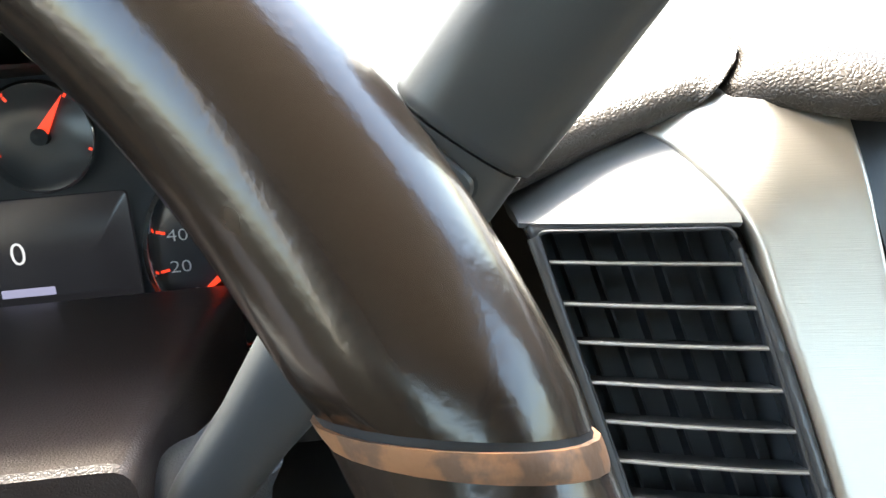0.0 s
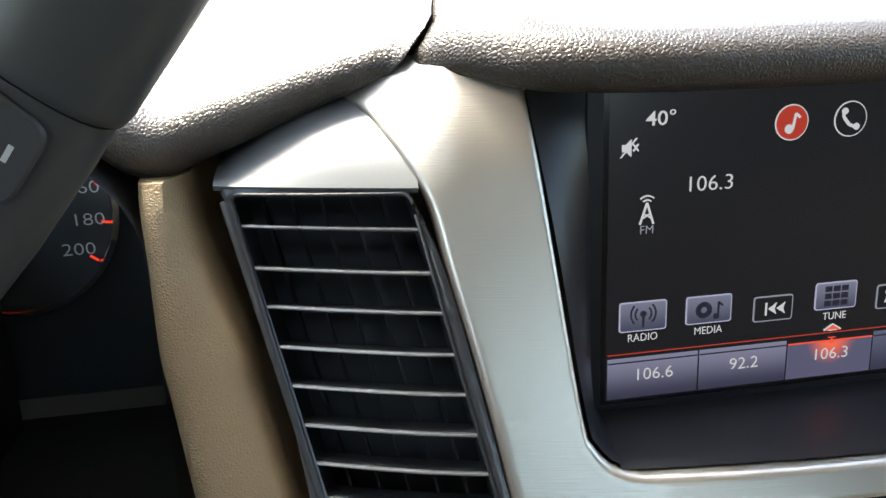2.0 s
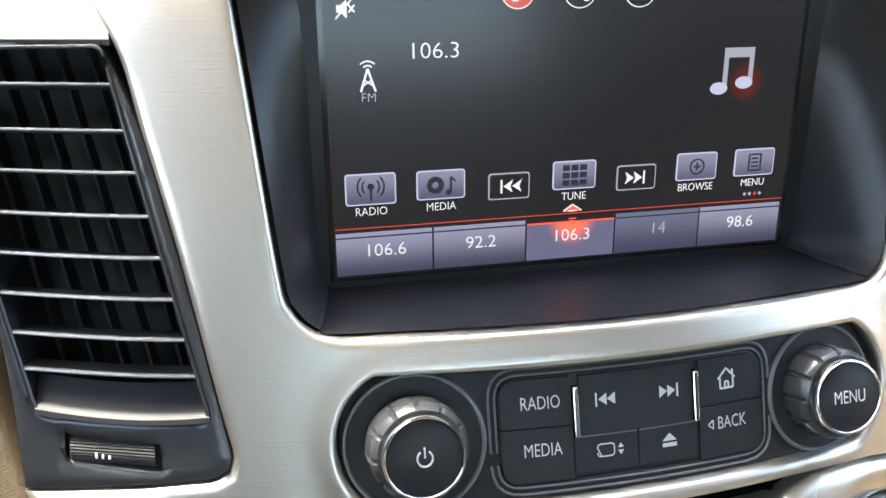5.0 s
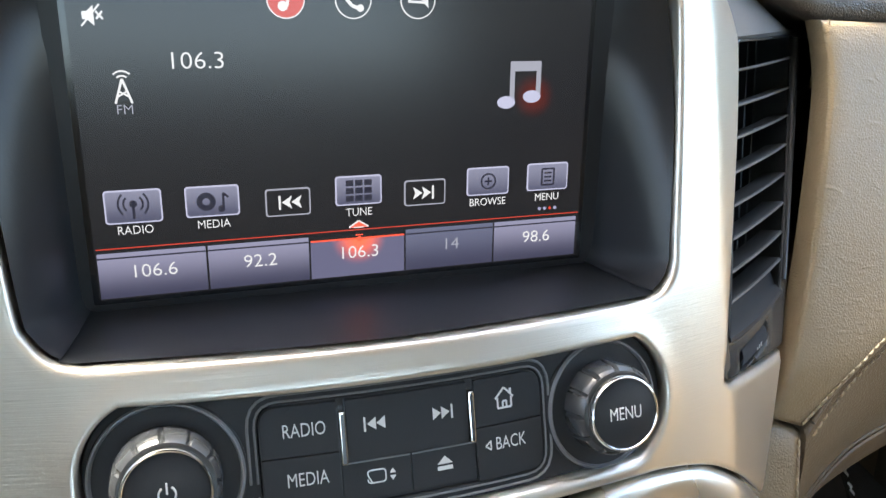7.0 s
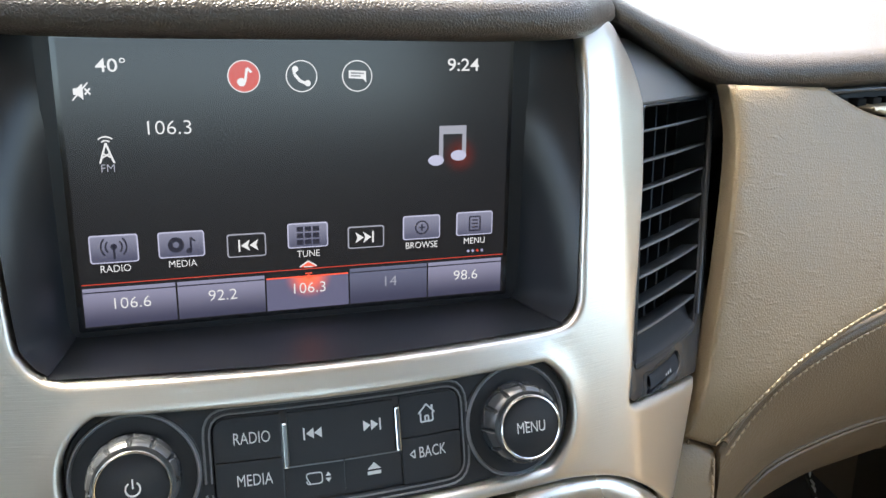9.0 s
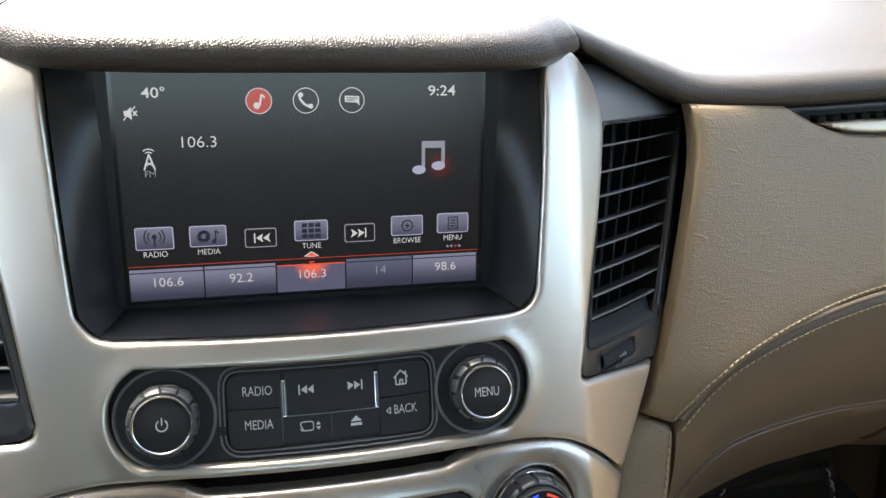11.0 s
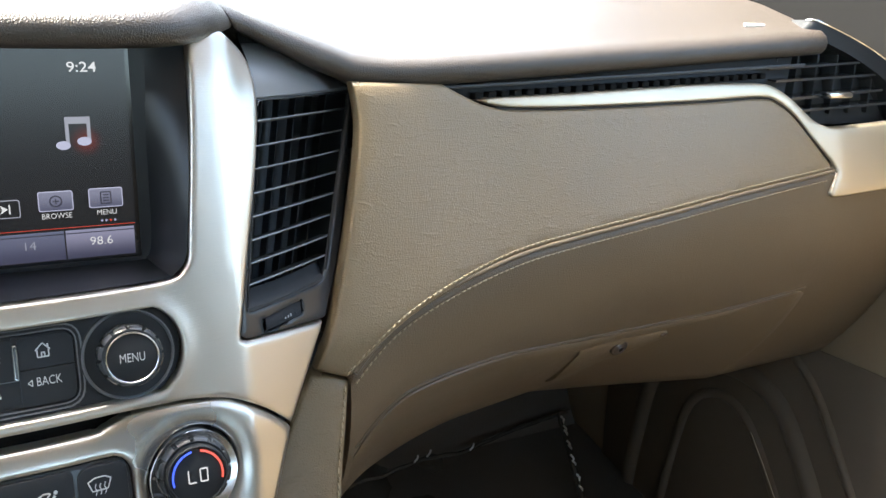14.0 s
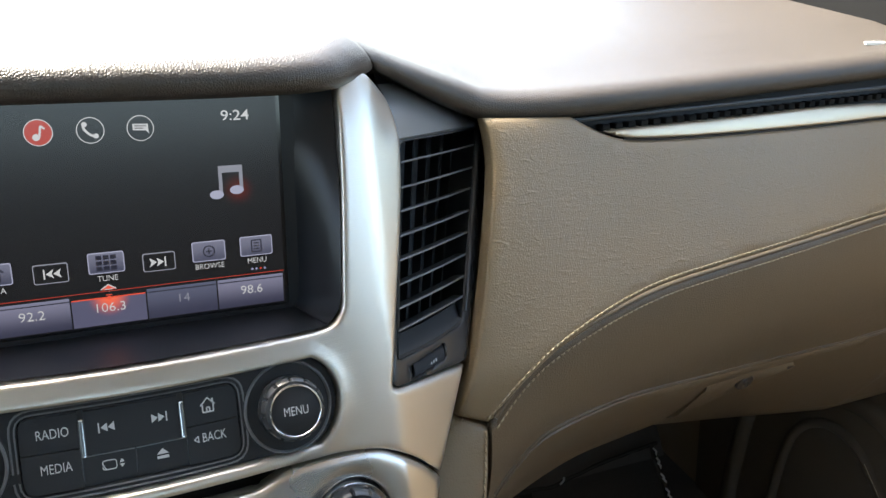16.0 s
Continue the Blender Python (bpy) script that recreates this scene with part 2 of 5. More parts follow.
def box2(x0, z0, x1, z1, r=0.001):
    return rounded([(x0, z0), (x1, z0), (x1, z1), (x0, z1)], r)


def disc(x, z, r, n=40):
    return [(x + r * math.cos(2 * math.pi * i / n), z + r * math.sin(2 * math.pi * i / n)) for i in range(n)]


def resample(loop, step):
    out = []
    for a, b in zip(loop, loop[1:] + loop[:1]):
        n = max(1, int(math.ceil(math.dist(a, b) / step)))
        for i in range(n):
            t = i / n
            if math.dist(a, b) > 1e-7:
                out.append((a[0] + (b[0] - a[0]) * t, a[1] + (b[1] - a[1]) * t))
    return out


def within(pts, loop):
    p, q = np.array(pts, float).reshape(-1, 2), np.array(loop)
    a, b = q, np.roll(q, -1, axis=0)
    x, z = p[:, :1], p[:, 1:]
    hit = (a[:, 1] > z) != (b[:, 1] > z)
    dz = np.where(b[:, 1] == a[:, 1], 1e-12, b[:, 1] - a[:, 1])
    return ((hit & (x < (b[:, 0] - a[:, 0]) * (z - a[:, 1]) / dz + a[:, 0])).sum(1) % 2).astype(bool)


def away(pts, loop):
    p, q = np.array(pts, float).reshape(-1, 2), np.array(loop)
    a, b = q, np.roll(q, -1, axis=0)
    d = b - a
    t = ((p[:, None] - a) * d).sum(-1) / np.maximum((d * d).sum(-1), 1e-18)
    near = a + np.clip(t, 0, 1)[..., None] * d
    return np.sqrt(((p[:, None] - near) ** 2).sum(-1)).min(1)


def plate(outline, surf, d, thick, r=0.0015, step=0.004, holes=(), lift=None, rings=(0.25, 1.0)):
    """A moulding that follows a curved face, stands d proud of it, has openings and edges rounded by r."""
    from mathutils.geometry import delaunay_2d_cdt

    loops = [resample(list(outline), step)] + [resample(list(h), step) for h in holes]
    pts, edges = [], []
    for loop in loops:
        k = len(pts)
        pts += loop
        edges += [(k + i, k + (i + 1) % len(loop)) for i in range(len(loop))]
    extra = []
    for s in [k * r for k in rings] if r > 0 else ():
        for loop in loops:
            q = np.array(loop)
            t = np.roll(q, -1, axis=0) - np.roll(q, 1, axis=0)
            nrm = np.stack([-t[:, 1], t[:, 0]], 1) / np.maximum(np.linalg.norm(t, axis=1), 1e-12)[:, None]
            for sign in (1, -1):
                extra.append((q + sign * nrm * s, 0.85 * s))
    lo, hi = np.min(loops[0], axis=0), np.max(loops[0], axis=0)
    gx, gz = np.meshgrid(np.arange(lo[0] + step / 2, hi[0], step), np.arange(lo[1] + step / 2, hi[1], step))
    extra.append((np.stack([gx.ravel(), gz.ravel()], 1), r * rings[-1] + 0.35 * step))
    for q, least in extra:
        if not len(q):
            continue
        keep = within(q, loops[0]) & (away(q, loops[0]) >= least)
        for h in loops[1:]:
            keep &= ~within(q, h) & (away(q, h) >= least)
        pts += [tuple(v) for v in q[keep]]
    vs, _, fs, *_ = delaunay_2d_cdt([Vector(p) for p in pts], edges, [], 0, 1e-7)
    vs = np.array([tuple(v) for v in vs])
    fs = np.array([f for f in fs if len(f) == 3])
    mid = vs[fs].mean(1)
    keep = within(mid, loops[0])
    for h in loops[1:]:
        keep &= ~within(mid, h)
    fs = fs[keep]
    far = np.min([away(vs, loop) for loop in loops], axis=0)
    s = np.clip(far / r, 0, 1) if r > 0 else np.ones(len(vs))
    drop = r * (1 - np.sqrt(np.clip(1 - (1 - s) ** 2, 0, 1)))
    bm = bmesh.new()
    front, back = {}, {}
    for i in sorted(set(fs.ravel().tolist())):
        x, z = vs[i]
        y = surf(x, z) + (lift(x, z) if lift else 0)
        front[i] = bm.verts.new((x, y - d + drop[i], z))
        back[i] = bm.verts.new((x, y - d + max(thick, drop[i] + 1e-4), z))
    count = {}
    for a, b, c in fs.tolist():
        bm.faces.new((front[a], front[b], front[c]))
        bm.faces.new((back[c], back[b], back[a]))
        for e in ((a, b), (b, c), (c, a)):
            key = tuple(sorted(e))
            count[key] = count.get(key, 0) + 1
    for (a, b), n in count.items():
        if n == 1:
            bm.faces.new((front[a], front[b], back[b], back[a]))
    return bm


def polys(shapes, surf, d, thick=0.0003):
    """Small flat shapes (lists of corners) lying on a face, joined into one mesh."""
    bm = bmesh.new()
    for shape in shapes:
        top = [bm.verts.new((x, surf(x, z) - d, z)) for x, z in shape]
        low = [bm.verts.new((x, surf(x, z) - d + thick, z)) for x, z in shape]
        bm.faces.new(top)
        bm.faces.new(low[::-1])
        for i in range(len(shape)):
            j = (i + 1) % len(shape)
            bm.faces.new((top[i], low[i], low[j], top[j]))
    return bm


def ring(x, z, r, w, a0=0.0, a1=360.0, n=36):
    """A ring or an arc of width w as a list of small four-cornered shapes."""
    out = []
    for i in range(n):
        p, q = (radians(a0 + (a1 - a0) * k / n) for k in (i, i + 1))
        out.append([(x + s * math.cos(a), z + s * math.sin(a)) for s, a in ((r, p), (r, q), (r - w, q), (r - w, p))])
    return out


def stroke(points, w):
    """A line of width w as four-cornered shapes."""
    out = []
    for (ax, az), (bx, bz) in zip(points, points[1:]):
        l = max(math.dist((ax, az), (bx, bz)), 1e-9)
        nx, nz = -(bz - az) / l * w / 2, (bx - ax) / l * w / 2
        out.append([(ax + nx, az + nz), (bx + nx, bz + nz), (bx - nx, bz - nz), (ax - nx, az - nz)])
    return out


def lettering(name, words, x, z, size, surf, d, mat, parent, turn=0.0, wide=1.0, heavy=0.0):
    """Words in the built-in font, centred on (x, z) of a face, as a mesh."""
    data = bpy.data.curves.new(name, "FONT")
    data.body, data.size, data.align_x, data.align_y = words, size, "CENTER", "CENTER"
    data.resolution_u = 3
    data.offset = (heavy - 0.010) * size
    ob = bpy.data.objects.new(name, data)
    scene.collection.objects.link(ob)
    mesh = bpy.data.meshes.new_from_object(ob.evaluated_get(bpy.context.evaluated_depsgraph_get()))
    bpy.data.objects.remove(ob)
    bm = bmesh.new()
    bm.from_mesh(mesh)
    bpy.data.meshes.remove(mesh)
    c, s = math.cos(radians(turn)), math.sin(radians(turn))
    for v in bm.verts:
        px, pz = v.co.x * wide, v.co.y
        px, pz = x + c * px - s * pz, z + s * px + c * pz
        v.co = (px, surf(px, pz) - d, pz)
    ext = bmesh.ops.extrude_face_region(bm, geom=bm.faces[:])
    for v in ext["geom"]:
        if isinstance(v, bmesh.types.BMVert):
            v.co.y += 0.0002
    return part(name, bm, mat, parent)


def loft(rows, closed=False, caps=True):
    """A skin through rows of points; closed joins the last point of each row with its first."""
    bm = bmesh.new()
    grid = [[bm.verts.new(p) for p in row] for row in rows]
    m = len(rows[0])
    for a, b in zip(grid, grid[1:]):
        for i in range(m if closed else m - 1):
            j = (i + 1) % m
            bm.faces.new((a[i], a[j], b[j], b[i]))
    if closed and caps:
        bm.faces.new(grid[0][::-1])
        bm.faces.new(grid[-1])
    return bm


def frames_along(path):
    """Tangent and two cross directions along a path."""
    p = [Vector(q) for q in path]
    out, up = [], None
    for i in range(len(p)):
        t = (p[min(i + 1, len(p) - 1)] - p[max(i - 1, 0)]).normalized()
        if up is None:
            up = Vector((0, -1, 0)) if abs(t.y) < 0.9 else Vector((0, 0, 1))
        up = (up - t * up.dot(t)).normalized()
        out.append((p[i], t, up, t.cross(up)))
    return out


def tube(path, radius, n=10):
    rows = []
    for i, (p, t, u, v) in enumerate(frames_along(path)):
        r = radius(i / (len(path) - 1)) if callable(radius) else radius
        rows.append([tuple(p + r * (math.cos(2 * math.pi * k / n) * u + math.sin(2 * math.pi * k / n) * v)) for k in range(n)])
    return loft(rows, closed=True)


def turned(profile, at, axis, n=48, ridge=None):
    """A turned body: profile of (radius, height) along the axis from a place."""
    a = Vector(axis).normalized()
    u = a.cross(Vector((0, 0, 1))).normalized()
    v = a.cross(u)
    rows = []
    for k, (r, h) in enumerate(profile):
        row = []
        for i in range(n):
            w = 2 * math.pi * i / n
            rr = r * (ridge(k, i) if ridge else 1)
            row.append(tuple(Vector(at) + h * a + rr * (math.cos(w) * u + math.sin(w) * v)))
        rows.append(row)
    return loft(rows, closed=True)


def block(x0, x1, y0, y1, z0, z1, bevel=0.002):
    bm = bmesh.new()
    bmesh.ops.create_cube(bm, size=1)
    for v in bm.verts:
        v.co = ((x0 + x1) / 2 + v.co.x * (x1 - x0), (y0 + y1) / 2 + v.co.y * (y1 - y0), (z0 + z1) / 2 + v.co.z * (z1 - z0))
    if bevel:
        bmesh.ops.bevel(bm, geom=bm.edges[:], offset=bevel, segments=2, profile=0.5, affect="EDGES")
    return bm


def joined(bms):
    out = bmesh.new()
    for b in bms:
        mesh = bpy.data.meshes.new("scrap")
        b.to_mesh(mesh)
        b.free()
        out.from_mesh(mesh)
        bpy.data.meshes.remove(mesh)
    return out


def stitches(path, length=0.0036, gap=0.0009, r=0.0006):
    """A row of separate thread stitches along a line."""
    p = [Vector(q) for q in path]
    bms, run, mark = [], 0.0, 0.0
    for a, b in zip(p, p[1:]):
        l = (b - a).length
        while mark < run + l:
            c = a + (b - a) * ((mark - run) / l)
            t = (b - a).normalized()
            bms.append(tube([c, c + t * length * 0.25 - Vector((0, r, 0)), c + t * length * 0.75 - Vector((0, r, 0)), c + t * length], lambda s: r * (0.55 if s in (0, 1) else 1), 6))
            mark += length + gap
        run += l
    return joined(bms)


# ---- the car's shell, which closes the place ----
def shell(name, bm, mat, label, kind="structure"):
    finish(bm, 30)
    mesh = bpy.data.meshes.new(name)
    bm.to_mesh(mesh)
    bm.free()
    mesh.materials.append(mat)
    return tagged(new(name, mesh), label, name.split("_")[0], "", kind)


def slab(corners, thick, direction):
    """A panel through corners, thickened along a direction."""
    bm = bmesh.new()
    a = [bm.verts.new(c) for c in corners]
    b = [bm.verts.new(Vector(c) + Vector(direction) * thick) for c in corners]
    bm.faces.new(a)
    bm.faces.new(b[::-1])
    for i in range(len(a)):
        j = (i + 1) % len(a)
        bm.faces.new((a[i], b[i], b[j], a[j]))
    return bm


for side, word in ((-1, "left"), (1, "right")):
    x = 0.815 * side
    # Unseen opaque panes, added to keep light from the rear off the dash.
    shell("window_rear_" + word, slab([(x, -2.3, 1.06), (x, -0.74, 1.06), (x - 0.06 * side, -0.80, 1.69), (x - 0.06 * side, -2.3, 1.69)], 0.02, (side, 0, 0)), GLOSS, "dark tinted rear side window")
    shell("mirror_sail_" + word, slab([(x - 0.005 * side, -0.06, 1.0), (x - 0.005 * side, 0.72, 1.0), (x - 0.005 * side, 0.72, 1.05), (x - 0.005 * side, 0.10, 1.30), (x - 0.005 * side, -0.06, 1.30)], 0.03, (side, 0, 0)), SAIL, "black corner panel behind the door mirror")
bm = bmesh.new()
bmesh.ops.create_grid(bm, x_segments=8, y_segments=8, size=900)
shell("ground", bm, ASPHALT, "pale dusty asphalt ground under the car")
shell("floor", block(-0.86, 0.86, -2.3, 1.0, 0.30, 0.36, 0), CARPET, "dark brown carpeted car floor")
shell("ceiling", block(-0.80, 0.80, -2.3, 0.02, 1.66, 1.70, 0.01), HEAD, "pale beige cloth headliner of the car")
shell("wall_front", slab([(-0.86, 0.66, 0.3), (0.86, 0.66, 0.3), (0.86, 0.66, 1.03), (-0.86, 0.66, 1.03)], 0.05, (0, 1, 0)), CARPET, "dark bulkhead behind the dashboard")
# Unseen rear wall; its height blocks rear light, its tan warms the bounce.
shell("wall_rear", slab([(-0.86, -2.3, 0.3), (0.86, -2.3, 0.3), (0.86, -2.3, 1.33), (-0.86, -2.3, 1.33)], 0.05, (0, -1, 0)), SMOOTHTAN, "unseen tan rear wall of the cabin, raised to cut rear light")
for side, word in ((-1, "left"), (1, "right")):
    x = 0.815 * side
    shell("door_" + ("1" if side < 0 else "2"), slab([(x, -2.3, 0.3), (x, 1.0, 0.3), (x, 1.0, 1.02), (x, 0.42, 1.12), (x, -2.3, 1.08)], 0.06, (side, 0, 0)), SMOOTHTAN, "tan brown moulded door panel below its window")
    shell("pillar_front_" + word, slab([(x, 0.30, 1.05), (x, 0.95, 1.02), (x - 0.08 * side, -0.02, 1.69), (x - 0.08 * side, -0.12, 1.69)], 0.07, (side, 0.2, 0)), COVER, "dark windscreen pillar trim")
    shell("pillar_middle_" + word, slab([(x, -0.75, 1.05), (x, -0.60, 1.05), (x - 0.06 * side, -0.68, 1.69), (x - 0.06 * side, -0.80, 1.69)], 0.06, (side, 0, 0)), HEAD, "pale pillar between the side windows")

# Slabs added beside the dash ends to keep sun out of the footwell.
for side, word in ((-1, "left"), (1, "right")):
    shell("trim_" + word, slab([(side * 0.70, 0.16, 1.005), (side * 0.83, 0.16, 1.005), (side * 0.83, 0.70, 1.005), (side * 0.70, 0.70, 1.005)], 0.10, (0, 0, -1)), DARK, "dark trim between dash and door")

# ---- centre stack ----
stack = thing("centre_stack_bezel", "brushed silver centre stack surround with screen opening", "dashboard trim", (0, -0.03, -0.12))
left_edge = curve([(-0.1560, 0.0900), (-0.1690, 0.0800), (-0.1590, 0.0700), (-0.1467, 0.0494), (-0.1410, 0.0250), (-0.1331, -0.0114), (-0.1260, -0.0500), (-0.1222, -0.0690)], 6)
left_low = [(-0.1238, -0.0745), (-0.1290, -0.0770), (-0.1870, -0.0835), (-0.1560, -0.1270)]
low_curve = curve([(-0.1560, -0.1270), (-0.1386, -0.1109), (-0.1210, -0.1000), (-0.1000, -0.0945), (-0.0800, -0.0928), (-0.0600, -0.0922)], 6)
right_edge = [(-x, z) for x, z in curve([(-0.1330, 0.0880), (-0.1442, 0.0795), (-0.1520, 0.0693), (-0.1537, 0.0507), (-0.1494, 0.0183), (-0.1384, -0.0274), (-0.1290, -0.0670)], 6)]
right_low = [(0.1284, -0.0715), (0.1320, -0.0735), (0.1870, -0.0825), (0.1560, -0.1270)]
opening_left = curve([(-0.1137, 0.0880), (-0.1136, 0.0762), (-0.1100, 0.0367), (-0.1049, -0.0169), (-0.1020, -0.0270), (-0.0960, -0.0330), (-0.0880, -0.0350)], 6)
opening_right = [(-x, z) for x, z in curve([(-0.1165, 0.0880), (-0.1154, 0.0765), (-0.1118, 0.0305), (-0.1065, -0.0145), (-0.1045, -0.0270), (-0.0985, -0.0335), (-0.0880, -0.0352)], 6)]
stack_outline = left_edge + left_low[:-1] + low_curve + [(-x, z) for x, z in low_curve[::-1]] + right_low[-2:-4:-1] + [right_low[0]] + right_edge[::-1] + opening_right + opening_left[::-1]


def stadium(cx, cz, half, r_end, r_mid, n=20):
    """The radio panel: two round ends joined by straight edges."""
    out = []
    k = math.acos(min(1, r_mid / r_end))
    for i in range(n + 1):
        a = -math.pi / 2 + k + (math.pi - 2 * k) * i / n
        out.append((cx + half + r_end * math.cos(a), cz + r_end * math.sin(a)))
    for i in range(n + 1):
        a = math.pi / 2 + k + (math.pi - 2 * k) * i / n
        out.append((cx - half + r_end * math.cos(a), cz + r_end * math.sin(a)))
    return out


radio_outline = stadium(0.0025, -0.0663, 0.0715, 0.0232, 0.0205)


def top_roll(x, z):
    roll = 7.0 * max(z - 0.055, 0) ** 2 + 24.0 * max(abs(x) - 0.138, 0) * max(z - 0.05, 0)
    ridge = min(away([(x, z)], radio_outline)[0], 0.008)
    return roll + 0.0018 * (ridge / 0.008 - 1) * 0.7


part("face", plate(stack_outline, face_plate, 0.002, 0.010, 0.0024, 0.0040, [radio_outline], top_roll, (0.12, 0.35, 0.65, 1.0, 1.7, 2.7)), SILVER, stack, smooth=60)


# screen recess
def recess_loop(t, grow=0.0):
    """The recess between its mouth (t = 0) and the frame round the display (t = 1)."""
    mouth = [(-0.1132, 0.0860), (-0.1085, 0.0367), (-0.1035, -0.0169), (-0.1005, -0.0270), (-0.0945, -0.0325), (-0.0860, -0.0340), (0.0, -0.0342), (0.0860, -0.0342), (0.0970, -0.0325), (0.1035, -0.0265), (0.1060, -0.0145), (0.1112, 0.0305), (0.1155, 0.0860)]
    inner = [(-0.0905, 0.0800), (-0.0905, 0.0367), (-0.0905, -0.0169), (-0.0900, -0.0290), (-0.0880, -0.0330), (-0.0840, -0.0338), (0.0, -0.0340), (0.0840, -0.0338), (0.0890, -0.0330), (0.0915, -0.0285), (0.0925, -0.0145), (0.0925, 0.0305), (0.0925, 0.0800)]
    row = []
    for a, b in zip(mouth, inner):
        x, z = a[0] + (b[0] - a[0]) * t, a[1] + (b[1] - a[1]) * t
        y0 = face_plate(*a) + 0.0012 + 7.0 * max(a[1] - 0.055, 0) ** 2
        bend = 0.5 * t + 0.5 * t * t
        row.append((x, y0 + (0.0025 - y0) * bend, z))
    return [tuple(p) for p in curve(row, 5)]


part("recess_lining", loft([recess_loop(t / 6) for t in range(7)]), RECESS, stack, "satin charcoal screen recess", smooth=60)

# ---- display ----
screen = thing("infotainment_screen", "lit touch screen showing the radio, set in the stack", "screen", (0, 0.002, -0.033))
SURF = flat_at(0.0012)
part("screen_frame", plate(box2(-0.0925, -0.0345, 0.0945, 0.086, 0.002), flat_at(0.003), 0.0016, 0.004, 0.0, 0.02, [box2(-0.0872, -0.0318, 0.0872, 0.0775, 0.001)]), SCREENFRAME, screen, "satin black frame")
part("glass", plate(box2(-0.0872, -0.0318, 0.0872, 0.0775, 0.001), SURF, -0.0003, 0.003, 0.0, 0.02), SCREENGLASS, screen)
part("display_ground", plate(box2(-0.0853, -0.0303, 0.0853, 0.0765, 0.0005), SURF, 0.0, 0.0004, 0.0, 0.02), BACK_UI, screen)
H = 0.0004


def ui_button(name, x, z, w, h, fill, words=""):
    b = part(name, polys([box2(x - w / 2, z - h / 2, x + w / 2, z + h / 2, 0.0012)], SURF, H), BUTTON_UI if words else GREY_UI, screen)
    part("key_face", polys([box2(x - w / 2 + 0.0005, z - h / 2 + 0.0005, x + w / 2 - 0.0005, z + h / 2 - 0.0005, 0.0009)], SURF, H + 0.0002), fill, b)
    if words:
        lettering("caption", words, x, z - 0.0077, 0.0040, SURF, H + 0.0002, WHITE_UI, b, wide=0.90)
    return b


D2 = H + 0.0004
k = ui_button("radio_key", -0.0723, 0.0003, 0.0172, 0.0108, BUTTON_RAMP, "RADIO")
part("aerial_sign", polys(ring(-0.0723, 0.0012, 0.0012, 0.0012, n=10) + stroke([(-0.0723, 0.0), (-0.0723, -0.0036)], 0.0008) + ring(-0.0723, 0.0012, 0.0032, 0.0006, -45, 45, 8) + ring(-0.0723, 0.0012, 0.0048, 0.0006, -45, 45, 8) + ring(-0.0723, 0.0012, 0.0032, 0.0006, 135, 225, 8) + ring(-0.0723, 0.0012, 0.0048, 0.0006, 135, 225, 8), SURF, D2), INK_UI, k)
k = ui_button("media_key", -0.0482, 0.0004, 0.0170, 0.0102, BUTTON_RAMP, "MEDIA")
part("disc_sign", polys(ring(-0.0502, 0.0004, 0.0030, 0.0018, n=18) + stroke([(-0.0448, -0.0022), (-0.0448, 0.003), (-0.0432, 0.0015)], 0.0007) + ring(-0.0455, -0.0022, 0.0011, 0.0011, n=10), SURF, D2), INK_UI, k)


def arrows(x, z, s, size, bar, double=True):
    """Skip arrows pointing to s, with a bar at their tip."""
    out = []
    for i in range(2):
        tip = x + s * size * (i * 0.95 + 0.1)
        if double:
            out += [[(tip - s * size * 1.0, z + size * 0.66), (tip, z), (tip - s * size * 0.76, z)], [(tip - s * size * 0.76, z), (tip, z), (tip - s * size * 1.0, z - size * 0.66)]]
        else:
            out.append([(tip - s * size * 0.9, z + size * 0.62), (tip, z), (tip - s * size * 0.9, z - size * 0.62)])
    edge = x + s * size * (1.25 if double else 1.3)
    if bar:
        out += stroke([(edge, z + size * 0.7), (edge, z - size * 0.7)], size * 0.2)
    return out


k = ui_button("previous_key", -0.0239, -0.0016, 0.0150, 0.0094, BACK_UI)
part("skip_sign", polys(arrows(-0.0225, -0.0016, -1, 0.0034, True), SURF, D2), WHITE_UI, k)
k = ui_button("tune_key", 0.0002, 0.0009, 0.0162, 0.0102, BUTTON_RAMP, "TUNE")
part("keypad_sign", polys([box2(0.0002 + i * 0.0032 - 0.0013, 0.0009 + j * 0.0027 - 0.0010, 0.0002 + i * 0.0032 + 0.0013, 0.0009 + j * 0.0027 + 0.0010, 0.0001) for i in (-1, 0, 1) for j in (-1, 0, 1)], SURF, D2), INK_UI, k)
k = ui_button("next_key", 0.0240, -0.0014, 0.0152, 0.0092, BACK_UI)
part("skip_sign", polys(arrows(0.0226, -0.0014, 1, 0.0034, True), SURF, D2), WHITE_UI, k)
k = ui_button("browse_key", 0.0478, 0.0012, 0.0162, 0.0102, BUTTON_RAMP, "BROWSE")
part("search_sign", polys(ring(0.0478, 0.0012, 0.0030, 0.0006, n=18) + stroke([(0.0464, 0.0012), (0.0492, 0.0012)], 0.0006) + stroke([(0.0478, -0.0002), (0.0478, 0.0026)], 0.0006), SURF, D2), INK_UI, k)
k = ui_button("menu_key", 0.0714, 0.0015, 0.0164, 0.0102, BUTTON_RAMP, "MENU")
part("list_sign", polys(stroke([(0.0690, 0.0045), (0.0738, 0.0045), (0.0738, -0.0015), (0.0690, -0.0015), (0.0690, 0.0045)], 0.0006) + [s for j in range(3) for s in stroke([(0.0700, 0.003 - j * 0.0015), (0.0728, 0.003 - j * 0.0015)], 0.0006)], SURF, D2), INK_UI, k)
